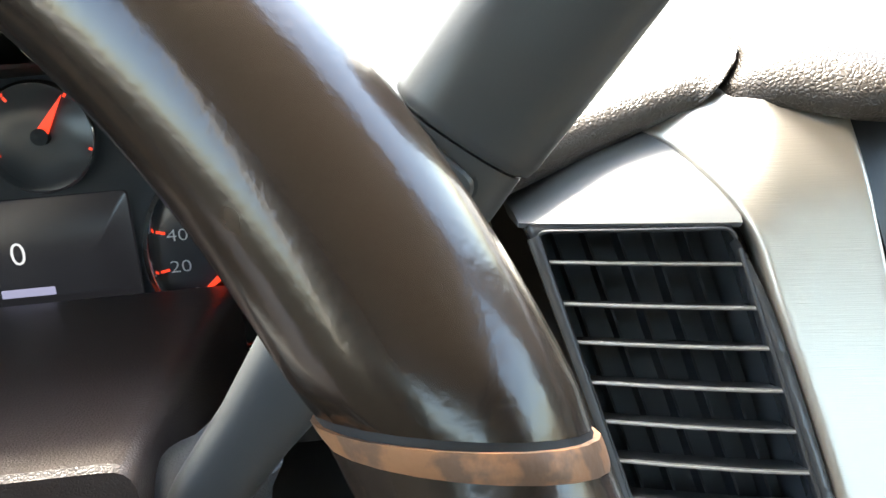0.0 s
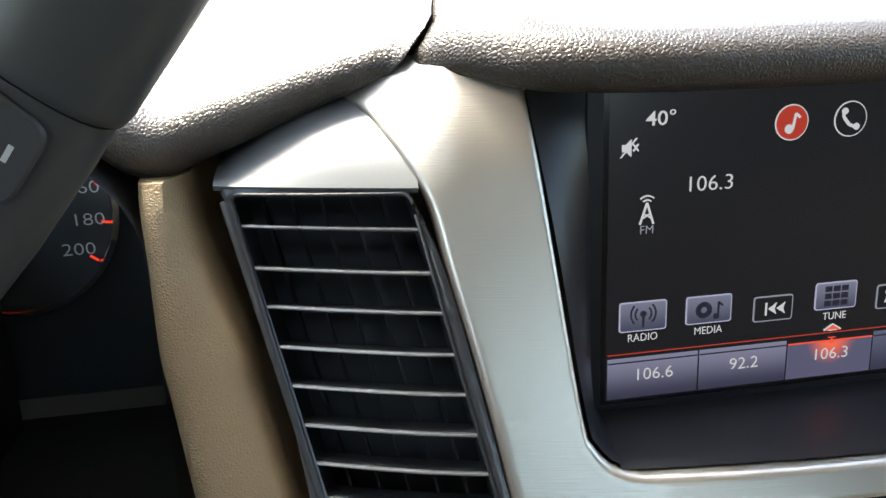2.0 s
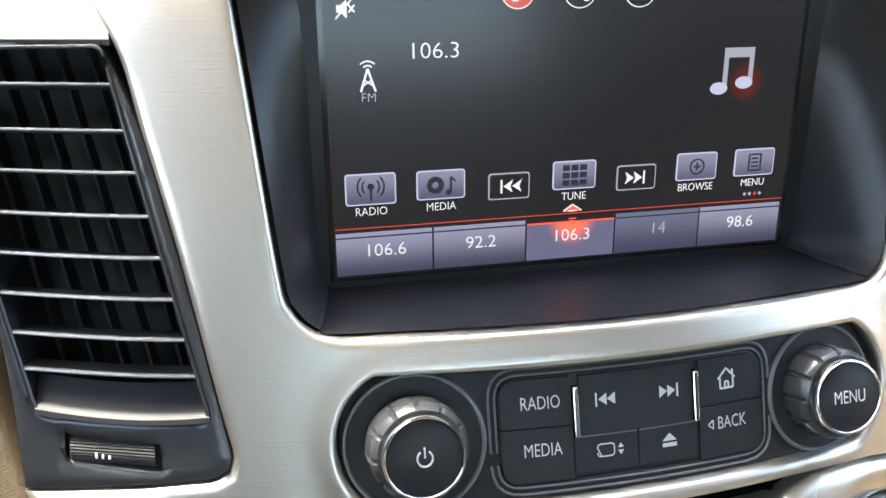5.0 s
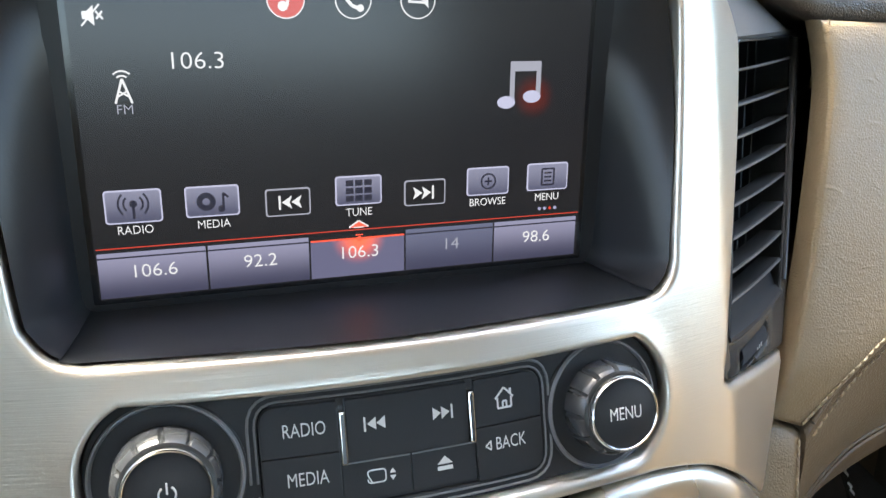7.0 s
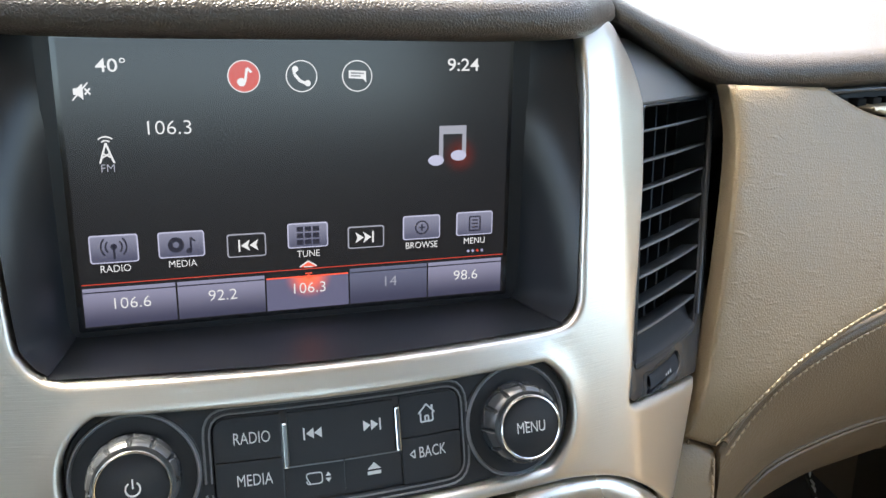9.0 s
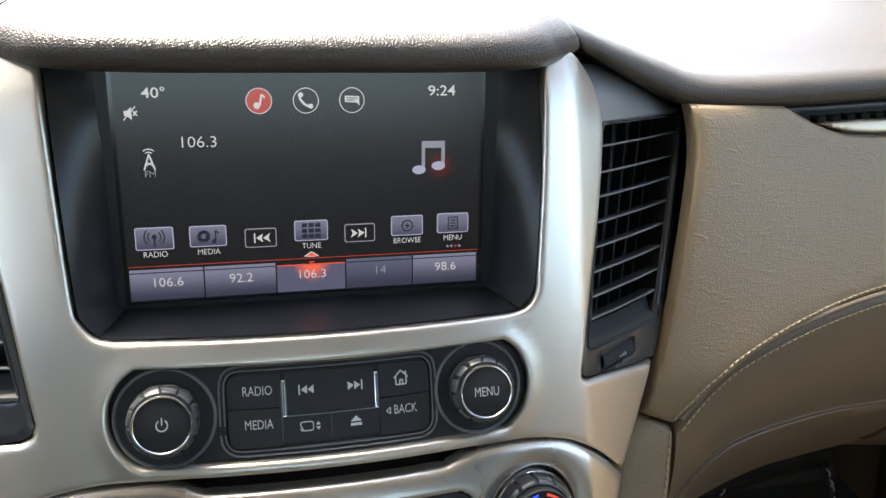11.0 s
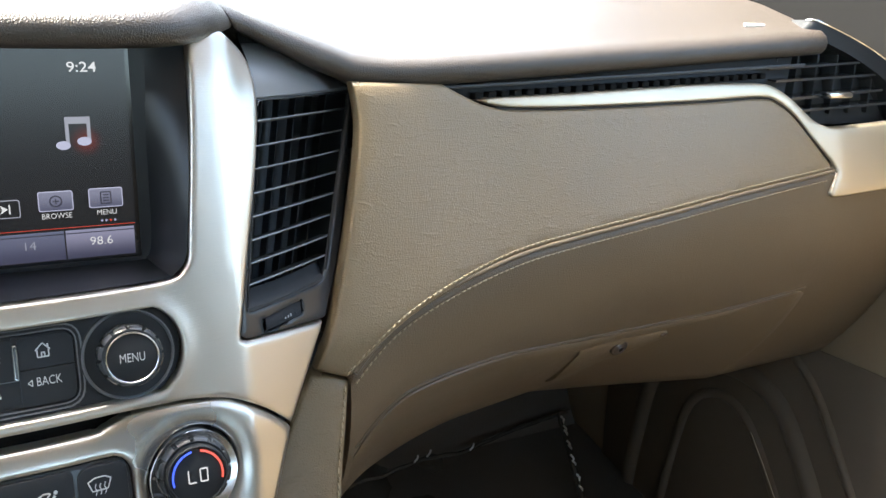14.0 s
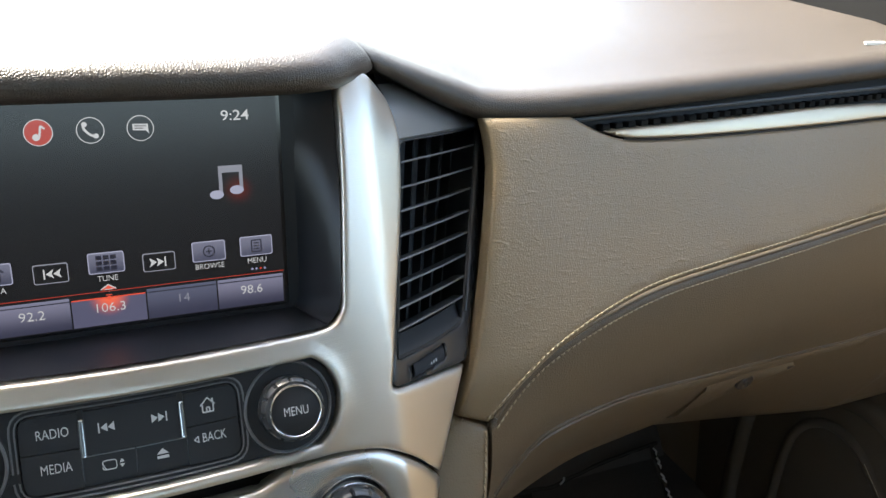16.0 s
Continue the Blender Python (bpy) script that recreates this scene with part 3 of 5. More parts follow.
# preset tabs
for i, (words, fill, ink) in enumerate((("106.6", TAB_RAMP, WHITE_UI), ("92.2", TAB_RAMP, WHITE_UI), ("106.3", TABRED_RAMP, WHITE_UI), ("14", TABDIM_RAMP, GREY_UI), ("98.6", TAB_RAMP, WHITE_UI))):
    x0 = -0.0847 + i * 0.0339
    tab = part("preset_tab", polys([[(x0, -0.0296), (x0 + 0.0332, -0.0296), (x0 + 0.0332, -0.0166 if i == 2 else -0.0146), (x0, -0.0166 if i == 2 else -0.0146)]], SURF, H), fill, screen)
    part("tab_edge", polys(stroke([(x0, -0.0162), (x0 + 0.0332, -0.0162)], 0.0005), SURF, H + 0.0001), RED_UI if i == 2 else INK_UI, tab)
    lettering("preset", words, x0 + 0.0168, -0.0212, 0.0063, SURF, D2, ink, tab, wide=1.06)
part("red_line", polys(stroke([(-0.0848, -0.0131), (0.0848, -0.0131)], 0.0003), SURF, H), SIGN_UI, screen)
marker = part("marker", polys([[(-0.0034, -0.0123), (0.0034, -0.0123), (0, -0.0099)]], SURF, H), RED_UI, screen)
part("marker_edge", polys(stroke([(-0.0034, -0.0121), (0, -0.0099), (0.0034, -0.0121)], 0.0005) + stroke([(-0.0018, -0.0122), (0.0018, -0.0122)], 0.0004), SURF, H + 0.0001), WHITE_UI, marker)
part("glow_spot", polys([disc(0.0, -0.0163, 0.0009, 14)] + stroke([(-0.0014, -0.0149), (0.0014, -0.0149)], 0.0003), SURF, H + 0.0004), RED_UI, screen)
for j in range(4):
    part("page_dot", polys([disc(0.0688 + j * 0.0021, -0.0106, 0.0006, 10)], SURF, H), SIGN_UI if j == 2 else TAB_UI, screen)
lettering("temperature", "40°", -0.0678, 0.0671, 0.0066, SURF, H, WHITE_UI, screen, wide=1.16, heavy=0.014)
lettering("clock", "9:24", 0.0650, 0.0673, 0.0070, SURF, H, WHITE_UI, screen, wide=1.16, heavy=0.014)
lettering("station", "106.3", -0.0500, 0.0447, 0.0074, SURF, H, WHITE_UI, screen, wide=1.08)
lettering("band", "FM", -0.0718, 0.0305, 0.0042, SURF, H, GREY_UI, screen)
part("mute_sign", polys([[(-0.0810, 0.0571), (-0.0797, 0.0571), (-0.0778, 0.0553), (-0.0778, 0.0611), (-0.0797, 0.0594), (-0.0810, 0.0594)]] + stroke([(-0.0772, 0.0572), (-0.0754, 0.0594)], 0.0006) + stroke([(-0.0772, 0.0594), (-0.0754, 0.0572)], 0.0006) + stroke([(-0.0814, 0.0552), (-0.0760, 0.0614)], 0.0005), SURF, H), WHITE_UI, screen)
part("mast_sign", polys(stroke([(-0.0743, 0.0325), (-0.0719, 0.0398), (-0.0695, 0.0325)], 0.0007) + stroke([(-0.0735, 0.0345), (-0.0706, 0.0362)], 0.0005) + stroke([(-0.0703, 0.0345), (-0.0732, 0.0362)], 0.0005) + ring(-0.0719, 0.0388, 0.0022, 0.0005, 45, 135, 8) + ring(-0.0719, 0.0388, 0.0036, 0.0005, 45, 135, 8), SURF, H), WHITE_UI, screen)
part("note_glow", polys([disc(0.0645, 0.0310, 0.0090, 32)], SURF, H - 0.0002, 0.0001), NOTE_GLOW, screen)
big = part("music_sign", polys([[(0.0552, 0.0432), (0.0668, 0.0432), (0.0668, 0.0398), (0.0552, 0.0398)]] + stroke([(0.0560, 0.0432), (0.0560, 0.0290)], 0.0017) + stroke([(0.0660, 0.0432), (0.0660, 0.0310)], 0.0017), SURF, H), GREY_UI, screen)
part("note_head", polys([[(0.0538 + 0.0034 * math.cos(a * 0.4), 0.0291 + 0.0022 * math.sin(a * 0.4)) for a in range(16)], [(0.0636 + 0.0034 * math.cos(a * 0.4), 0.0309 + 0.0022 * math.sin(a * 0.4)) for a in range(16)]], SURF, H + 0.0001), BUTTON_UI, big)
for name, x, fill in (("audio_sign", -0.0219, SIGN_UI), ("phone_sign", -0.0004, BACK_UI), ("message_sign", 0.0212, BACK_UI)):
    k = part(name, polys([disc(x, 0.0633, 0.0060, 36)], SURF, H), WHITE_UI, screen)
    part("sign_ground", polys([disc(x, 0.0633, 0.0056, 36)], SURF, H + 0.0001), fill, k)
    if name == "audio_sign":
        shapes = ring(x - 0.0010, 0.0612, 0.0016, 0.0016, n=10) + stroke([(x + 0.0003, 0.0612), (x + 0.0012, 0.0663), (x + 0.0028, 0.0648)], 0.0009)
    elif name == "phone_sign":
        shapes = stroke([(x - 0.0030, 0.0664), (x - 0.0027, 0.0640), (x - 0.0006, 0.0615), (x + 0.0024, 0.0603)], 0.0011) + ring(x - 0.0024, 0.0660, 0.0012, 0.0012, n=10) + ring(x + 0.0022, 0.0607, 0.0012, 0.0012, n=10)
    else:
        shapes = [[(x - 0.0034, 0.0655), (x + 0.0034, 0.0652), (x + 0.0034, 0.0620), (x + 0.0036, 0.0608), (x + 0.0022, 0.0622), (x - 0.0034, 0.0625)]]
    sign = part("symbol", polys(shapes, SURF, H + 0.0003), WHITE_UI, k)
    if name == "message_sign":
        part("text_lines", polys(stroke([(x - 0.0026, 0.0645), (x + 0.0026, 0.0643)], 0.0005) + stroke([(x - 0.0026, 0.0634), (x + 0.0012, 0.0633)], 0.0005), SURF, H + 0.0005), INK_UI, sign)

# ---- radio panel ----
radio = thing("radio_panel", "matt black radio control panel with white legends", "control panel", (0, -0.05, -0.088))
inner_radio = [(0.0025 + (x - 0.0025) * 0.992, -0.0663 + (z + 0.0663) * 0.985) for x, z in radio_outline]
part("panel", plate(inner_radio, face_plate, -0.0012, 0.006, 0.0005, 0.005, [box2(-0.0432, -0.0822, 0.0478, -0.0497, 0.0065)]), BLACK, radio)
part("key_well", plate(box2(-0.0430, -0.0820, 0.0476, -0.0499, 0.0063), face_plate, -0.0017, 0.004, 0.0004, 0.006), GLOSS, radio)
KEYD = -0.0004
SHARP, ROUND = 0.0004, 0.0052
for name, x0, z0, x1, z1, r in (("radio_key", -0.0426, -0.0650, -0.0198, -0.0504, [SHARP, SHARP, SHARP, ROUND]), ("media_key", -0.0426, -0.0816, -0.0198, -0.0654, [ROUND, SHARP, SHARP, SHARP]), ("seek_key", -0.0173, -0.0688, 0.0214, -0.0505, 0.0004), ("home_key", 0.0238, -0.0650, 0.0472, -0.0505, [SHARP, SHARP, ROUND, SHARP]), ("back_key", 0.0238, -0.0816, 0.0472, -0.0654, [SHARP, ROUND, SHARP, SHARP]), ("display_key", -0.0194, -0.0806, 0.0019, -0.0692, 0.0004), ("eject_key", 0.0022, -0.0806, 0.0234, -0.0692, 0.0004)):
    k = part(name, plate(box2(x0, z0, x1, z1, r), face_plate, KEYD - (0.0006 if name in ("display_key", "eject_key") else 0), 0.003, 0.0002, 0.005), BLACK, radio, smooth=12)
    if name in ("display_key", "eject_key"):
        part("top_edge", polys([box2(x0 + 0.0002, -0.0695, x1 - 0.0002, -0.0691, 0.0001)], face_plate, KEYD - 0.0002), CAP, k, "thin grey edge")
    e = KEYD + 0.0001
    if name == "radio_key":
        lettering("legend", "RADIO", -0.0298, -0.0577, 0.0057, face_plate, e, PRINT, k, wide=0.74, heavy=0.004)
    elif name == "media_key":
        lettering("legend", "MEDIA", -0.0297, -0.0720, 0.0057, face_plate, e, PRINT, k, wide=0.74, heavy=0.004)
    elif name == "back_key":
        lettering("legend", "BACK", 0.0356, -0.0712, 0.0057, face_plate, e, PRINT, k, wide=0.74, heavy=0.004)
        part("symbol", polys(stroke([(0.0286, -0.0726), (0.0268, -0.0712), (0.0286, -0.0698), (0.0286, -0.0726)], 0.0004), face_plate, e), PRINT, k)
    elif name == "seek_key":
        part("symbol", polys(arrows(-0.0078, -0.0583, -1, 0.0030, True, False), face_plate, e), PRINT, k)
        part("symbol", polys(arrows(0.0122, -0.0583, 1, 0.0030, True, False), face_plate, e), PRINT, k)
    elif name == "home_key":
        part("symbol", polys(stroke([(0.0310, -0.0572), (0.0342, -0.0540), (0.0374, -0.0572)], 0.0006) + stroke([(0.0318, -0.0570), (0.0318, -0.0602), (0.0366, -0.0602), (0.0366, -0.0570)], 0.0006) + stroke([(0.0336, -0.0602), (0.0336, -0.0582), (0.0349, -0.0582), (0.0349, -0.0602)], 0.0006) + stroke([(0.0364, -0.0545), (0.0364, -0.056)], 0.0008), face_plate, e), PRINT, k)
    elif name == "display_key":
        part("symbol", polys(stroke(rounded([(-0.0118, -0.0762), (-0.0062, -0.0762), (-0.0062, -0.0724), (-0.0118, -0.0724)], 0.0012) + [(-0.0105, -0.0762)], 0.0004) + [[(-0.0050, -0.0740), (-0.0030, -0.0740), (-0.0040, -0.0726)], [(-0.0050, -0.0748), (-0.0030, -0.0748), (-0.0040, -0.0762)]], face_plate, KEYD - 0.0005), PRINT, k)
    else:
        part("symbol", polys([[(0.0104, -0.0742), (0.0154, -0.0742), (0.0129, -0.0718)]] + stroke([(0.0104, -0.0755), (0.0154, -0.0755)], 0.0012), face_plate, KEYD - 0.0005), PRINT, k)
# Raised rims of the key cluster; their highlight is painted as lighter grey.
for grow, thick in ((0.0, 0.00045), (0.0020, 0.00055)):
    rim_line = box2(-0.0440 - grow, -0.0831 - grow, 0.0486 + grow, -0.0489 + grow, 0.0074 + grow)
    part("cluster_rim", tube([(x, face_plate(x, z) + 0.0009, z) for x, z in resample(rim_line + rim_line[:1], 0.004)], thick * 0.8, 8), CAP, radio, "raised rim, grey to stand for its highlight")
for x, z0, z1 in ((-0.0185, -0.0692, -0.0535), (0.0226, -0.0688, -0.0532)):
    bar = part("chrome_bar", plate(box2(x - 0.0009, z0, x + 0.0009, z1, 0.0004), face_plate, 0.0004, 0.004, 0.0003, 0.002), CHROME, radio)
    part("insert", polys([box2(x - 0.0005, z0 + 0.0006, x + 0.0005, z1 - 0.0006, 0.0002)], face_plate, 0.0006), GLOSS, bar, "dark insert")


def axis_at(x, z):
    e = 0.0005
    gx = (face_plate(x + e, z) - face_plate(x - e, z)) / (2 * e)
    gz = (face_plate(x, z + e) - face_plate(x, z - e)) / (2 * e)
    return Vector((gx, -1, gz)).normalized()


def knob(name, label, x, z, r, height, seat, group="rotary knobs", ring_look=CHROME):
    """A ridged black rotary knob with a chrome ring and a dark cap."""
    a = Vector((0, -1, 0.26)).normalized()
    base = Vector((x, face_plate(x, z) + 0.0015, z))
    ob = thing(name, label, "knob", tuple(base), group)
    flush = axis_at(x, z)
    part("seat", turned([(seat, -0.003), (seat, 0.0003), (seat - 0.0004, 0.0007), (r * 0.9, 0.0007)], base, flush, 64), BLACK, ob, smooth=20)
    rim_at = height * 0.66
    teeth = lambda k, i: 1 - (0.06 if (k in (1, 2, 3) and i % 12 < 2) else 0.0)
    part("grip", turned([(r * 1.00, -0.001), (r * 0.995, rim_at * 0.45), (r * 0.975, rim_at), (r * 0.925, rim_at + 0.0018), (r * 0.86, rim_at + 0.0028), (r * 0.77, rim_at + 0.0024)], base, a, 144, teeth), RIMGREY, ob, smooth=25)
    part("ring", turned([(r * k, h) for k, h in ((0.80, rim_at), (0.80, height + 0.0002), (0.792, height + 0.0008), (0.775, height + 0.0012), (0.755, height + 0.0013), (0.737, height + 0.0011), (0.725, height + 0.0007), (0.72, height))], base, a, 72), ring_look, ob)
    # The ridge's highlight is put into its colour, grey on a black seat.
    part("seat_line", turned([(seat - 0.0021, 0.0004), (seat - 0.0014, 0.0018), (seat - 0.0009, 0.0018), (seat - 0.0003, 0.0002)], base, flush, 72), CAP, ob, "thin raised ring, its highlight painted grey")
    cap = part("cap", turned([(r * 0.735, height * 0.8), (r * 0.725, height + 0.0005), (r * 0.70, height + 0.0008), (0.0004, height + 0.0009)], base, a, 64), BLACK, ob)
    top = base + a * (height + 0.0012)
    slope = lambda px, pz: top.y + (a.x * (px - top.x) + a.z * (pz - top.z)) / -a.y
    return ob, cap, top, slope


ob, cap, top, slope = knob("volume_knob", "ridged black volume knob with chrome ring", -0.0688, -0.0674, 0.0154, 0.0148, 0.0225)
part("power_sign", polys(ring(top.x, top.z, 0.0025, 0.0005, 125, 415, 24) + stroke([(top.x, top.z + 0.0002), (top.x, top.z + 0.0031)], 0.0005), slope, 0.0001), PRINT, cap)
ob, cap, top, slope = knob("menu_knob", "ridged black menu knob with chrome ring", 0.0715, -0.0666, 0.0154, 0.0148, 0.0225)
lettering("legend", "MENU", top.x, top.z, 0.0058, slope, 0.0001, PRINT, cap, wide=0.74)

# ---- disc slot and climate panel ----
slot = single("disc_slot", plate([(-0.0690, -0.1060), (0.0690, -0.1060), (0.0690, -0.0900), (-0.0690, -0.0900)], face_plate, -0.014, 0.003, 0.0005, 0.006), SAIL, "matt black disc slot between the silver bezels", "disc slot", (0, -0.05, -0.106))
climate = thing("climate_panel", "satin silver climate control surround with black keys", "control panel", (0, -0.07, -0.17))
low_top = curve([(-0.1545, -0.1285), (-0.1378, -0.1122), (-0.1174, -0.0995), (-0.0927, -0.0952), (-0.0725, -0.0946), (-0.0630, -0.0962), (-0.0560, -0.0985), (-0.0480, -0.0995), (0.0, -0.0996)], 6)
low_outline = low_top + [(-x, z) for x, z in low_top[::-1][1:]] + [(0.1330, -0.1750), (-0.1330, -0.1750)]
keys_hole = rounded([(-0.0672, -0.162), (0.0672, -0.162), (0.0668, -0.1108), (-0.0668, -0.1108)], [0.004, 0.004, 0.011, 0.011])


def swell(x, z):
    ring_gap = min(away([(x, z)], disc(math.copysign(0.0970, x), -0.1318, 0.0230, 24))[0], 0.012)
    return -0.004 * math.sin(math.pi * min(max((-0.094 - z) / 0.03, 0), 1) * 0.5) + 0.004 * (1 - ring_gap / 0.012) ** 2


part("surround", plate(low_outline, face_plate, 0.0008, 0.008, 0.0032, 0.0035, [keys_hole, disc(-0.0970, -0.1318, 0.0230, 56), disc(0.0970, -0.1318, 0.0230, 56)], swell, (0.12, 0.35, 0.65, 1.0, 1.6)), SATIN, climate, smooth=60)
low_face = lambda x, z: face_plate(x, z) - 0.003
part("key_plate", plate([(0 + x * 0.992, -0.136 + (z + 0.136) * 0.985) for x, z in keys_hole], low_face, -0.0012, 0.004, 0.0008, 0.005, [disc(0.0022, -0.1365, 0.0200)]), GLOSS, climate, "gloss black key plate")
for x0, x1, z0, z1, r in ((0.0425, 0.0648, -0.136, -0.1128, 0.006), (-0.0360, 0.0410, -0.1600, -0.1122, 0.004), (-0.0648, -0.0380, -0.136, -0.1128, 0.006)):
    hole = [disc(0.0022, -0.1365, 0.0200)] if x1 - x0 > 0.05 else []
    part("key", plate(box2(x0, z0, x1, z1, r), low_face, 0.0004, 0.002, 0.0005, 0.005, hole), BLACK, climate)
part("defrost_sign", polys(stroke([(0.0470, -0.1195), (0.0500, -0.1180), (0.0545, -0.1180), (0.0572, -0.1195), (0.0556, -0.1240), (0.0486, -0.1240), (0.0470, -0.1195)], 0.0005) + [s for j in range(3) for s in stroke([(0.0500 + j * 0.0021, -0.1260), (0.0506 + j * 0.0021, -0.1242), (0.0498 + j * 0.0021, -0.1225), (0.0504 + j * 0.0021, -0.1208)], 0.0004)], low_face, 0.0006), PRINT, climate)
part("airflow_sign", polys(stroke([(0.0250, -0.1212), (0.0280, -0.1196), (0.0308, -0.1200), (0.0290, -0.1222), (0.0262, -0.1222), (0.0250, -0.1212)], 0.0006) + ring(0.0330, -0.1200, 0.0009, 0.0009, n=8) + stroke([(0.0326, -0.1214), (0.0310, -0.1240), (0.0288, -0.1246), (0.0280, -0.1262)], 0.0012) + stroke([(0.0244, -0.1240), (0.0262, -0.1250)], 0.0008), low_face, 0.0006), PRINT, climate)
part("indicator", polys([box2(-0.0272, -0.1162, -0.0226, -0.1152, 0.0003)], low_face, 0.0006), AMBER_UI, climate, "lit amber indicator")
ob, cap, top, slope = knob("fan_knob", "ridged black fan knob in the climate panel", 0.0022, -0.1365, 0.0160, 0.0140, 0.0192)
for x in (-0.0958, 0.0958):
    ob, cap, top, slope = knob("temperature_knob", "black temperature knob with lit reading and arcs", x, -0.1278, 0.0184, 0.0186, 0.0200, "temperature knobs", BLACK)
    sx, ax = math.copysign(0.0970, x), axis_at(math.copysign(0.0970, x), -0.1318)
    hub = Vector((sx, face_plate(sx, -0.1318), -0.1318))
    part("seat_plate", plate(disc(sx, -0.1318, 0.0227, 56), face_plate, -0.0035, 0.004, 0.0003, 0.006), BLACK, ob)
    part("trim_ring", turned([(0.0230, -0.006), (0.0230, 0.0006), (0.0226, 0.0012), (0.0221, 0.0010), (0.0219, 0.0), (0.0214, -0.003)], hub, ax, 72), GLOSS, ob, "gloss black ring")
    part("bright_ring", turned([(0.0231, 0.0004), (0.0230, 0.0011), (0.0227, 0.0014), (0.0224, 0.0012)], hub, ax, 72), POLISHED, ob, "thin chrome ring")
    left, right = top.x - 0.0028, top.x + 0.0028
    segments = stroke([(left - 0.0017, top.z + 0.0030), (left - 0.0017, top.z - 0.0030), (left + 0.0017, top.z - 0.0030)], 0.0006)
    segments += stroke([(right - 0.0017, top.z + 0.0030), (right + 0.0017, top.z + 0.0030), (right + 0.0017, top.z - 0.0030), (right - 0.0017, top.z - 0.0030), (right - 0.0017, top.z + 0.0030)], 0.0006)
    part("reading", polys(segments, slope, 0.0002), WHITE_UI, cap)
    part("cool_arc", polys(ring(top.x, top.z, 0.0124, 0.0009, 100, 195, 20), slope, 0.0003), BLUE_UI, cap)
    part("warm_arc", polys(ring(top.x, top.z, 0.0124, 0.0011, -15, 80, 20), slope, 0.0002), RED_UI, cap)

# ---- centre air vents ----
SLATS = (0.0377, 0.0245, 0.0125, 0.0, -0.012, -0.024, -0.0357, -0.0464)


def centre_vent(side, inner, outer, frame_out):
    """An upright air vent at one side of the stack: slats, vanes behind them, lip and frame."""
    xin = lambda z: side * (inner[0] + inner[1] * z)
    xout = lambda z: side * (outer[0] + outer[1] * z)
    v = thing("air_vent", "black upright air vent with eight slats beside the stack", "air vent", (xin(0), 0.0, -0.08), "centre air vents")
    zs = np.linspace(0.0490, -0.0600, 12)
    window = rounded([(xin(0.049), 0.049), (xout(0.049), 0.0480)] + [(xout(z), z) for z in zs[1:-1]] + [(xout(-0.060), -0.0600), (xin(-0.060), -0.0595)] + [(xin(z), z) for z in zs[-2:0:-1]], [0.003, 0.004] + [0.0005] * 10 + [0.006, 0.004] + [0.0005] * 10, 4)
    wheel_hole = [(side * 0.1440, -0.0745), (side * 0.1725, -0.0725), (side * 0.1725, -0.0650), (side * 0.1440, -0.0665)]
    part("vent_frame", plate(frame_out, face_plate, 0.0002, 0.012, 0.0018, 0.004, [window, wheel_hole]), GLOSS, v, smooth=50)
    part("window_lip", tube([(x, face_plate(x, z) + 0.0004, z) for x, z in resample(window + window[:1], 0.004)], 0.0007, 8), RIMGREY, v, "smooth dark grey lip")
    side_line = [(xout(z) + side * 0.0016, face_plate(xout(z), z) + 0.0002, z) for z in np.linspace(0.046, -0.054, 24)]
    part("side_lip", tube(side_line, lambda t: 0.0024 - 0.0012 * t, 12), RIMGREY, v, "smooth dark grey side lip")
    back = [[(x, face_plate(x, z) + 0.002, z) for x, z in window], [(x * 0.995, face_plate(x, z) + 0.036, z) for x, z in window]]
    tunnel = loft(back, closed=True, caps=False)
    tunnel.faces.new([u for u in tunnel.verts][len(window):])
    part("duct", tunnel, MATTE, v)
    for z in SLATS:
        rows = []
        for t in np.linspace(0, 1, 7):
            x = xin(z) + (xout(z) - xin(z)) * t
            y = face_plate(x, z) + 0.0012
            rows.append([(x, y, z + 0.0004), (x, y + 0.0004, z + 0.0008), (x, y + 0.013, z - 0.0022), (x, y + 0.013, z - 0.0030), (x, y + 0.0006, z - 0.0006), (x, y, z - 0.0003)])
        part("slat", loft(rows, closed=True), DARK, v)
        # The light caught along each black slat's edge, drawn as a silver strip.
        rows = []
        for t in np.linspace(0.01, 0.99, 7):
            x = xin(z) + (xout(z) - xin(z)) * t
            y = face_plate(x, z) + 0.0008
            rows.append([(x, y + 0.0004 * math.cos(a) , z + 0.0003 + 0.00050 * math.sin(a)) for a in np.linspace(0, 2 * math.pi, 7)[:-1]])
        part("slat_glint", loft(rows, closed=True), SLATGLINT, v, "highlight on the slat edge, drawn as a thin silver strip")
    for i in range(5):
        t = 0.14 + 0.18 * i
        rows = []
        for z in np.linspace(0.048, -0.056, 8):
            x = xin(z) + (xout(z) - xin(z)) * t
            y = face_plate(x, z) + 0.021
            rows.append([(x - 0.0004, y, z), (x + 0.0004, y, z), (x + 0.0004, y + 0.012, z), (x - 0.0004, y + 0.012, z)])
        part("vane", loft(rows, closed=True), BLACK, v)
    rows = []
    for t in np.linspace(0.0, 1, 9):
        z = -0.0595 + 0.0012 * (2 * t - 1) ** 2
        x = xin(z) + (xout(z) - xin(z)) * t
        y = face_plate(x, z)
        rows.append([(x, y + 0.0095, z + 0.0085), (x, y + 0.004, z + 0.0022), (x, y - 0.0006, z + 0.0010), (x, y - 0.0012, z - 0.0004), (x, y + 0.001, z - 0.0014), (x, y + 0.010, z - 0.001)])
    part("lip", loft(rows, closed=True), BLACK, v)
    rows = []
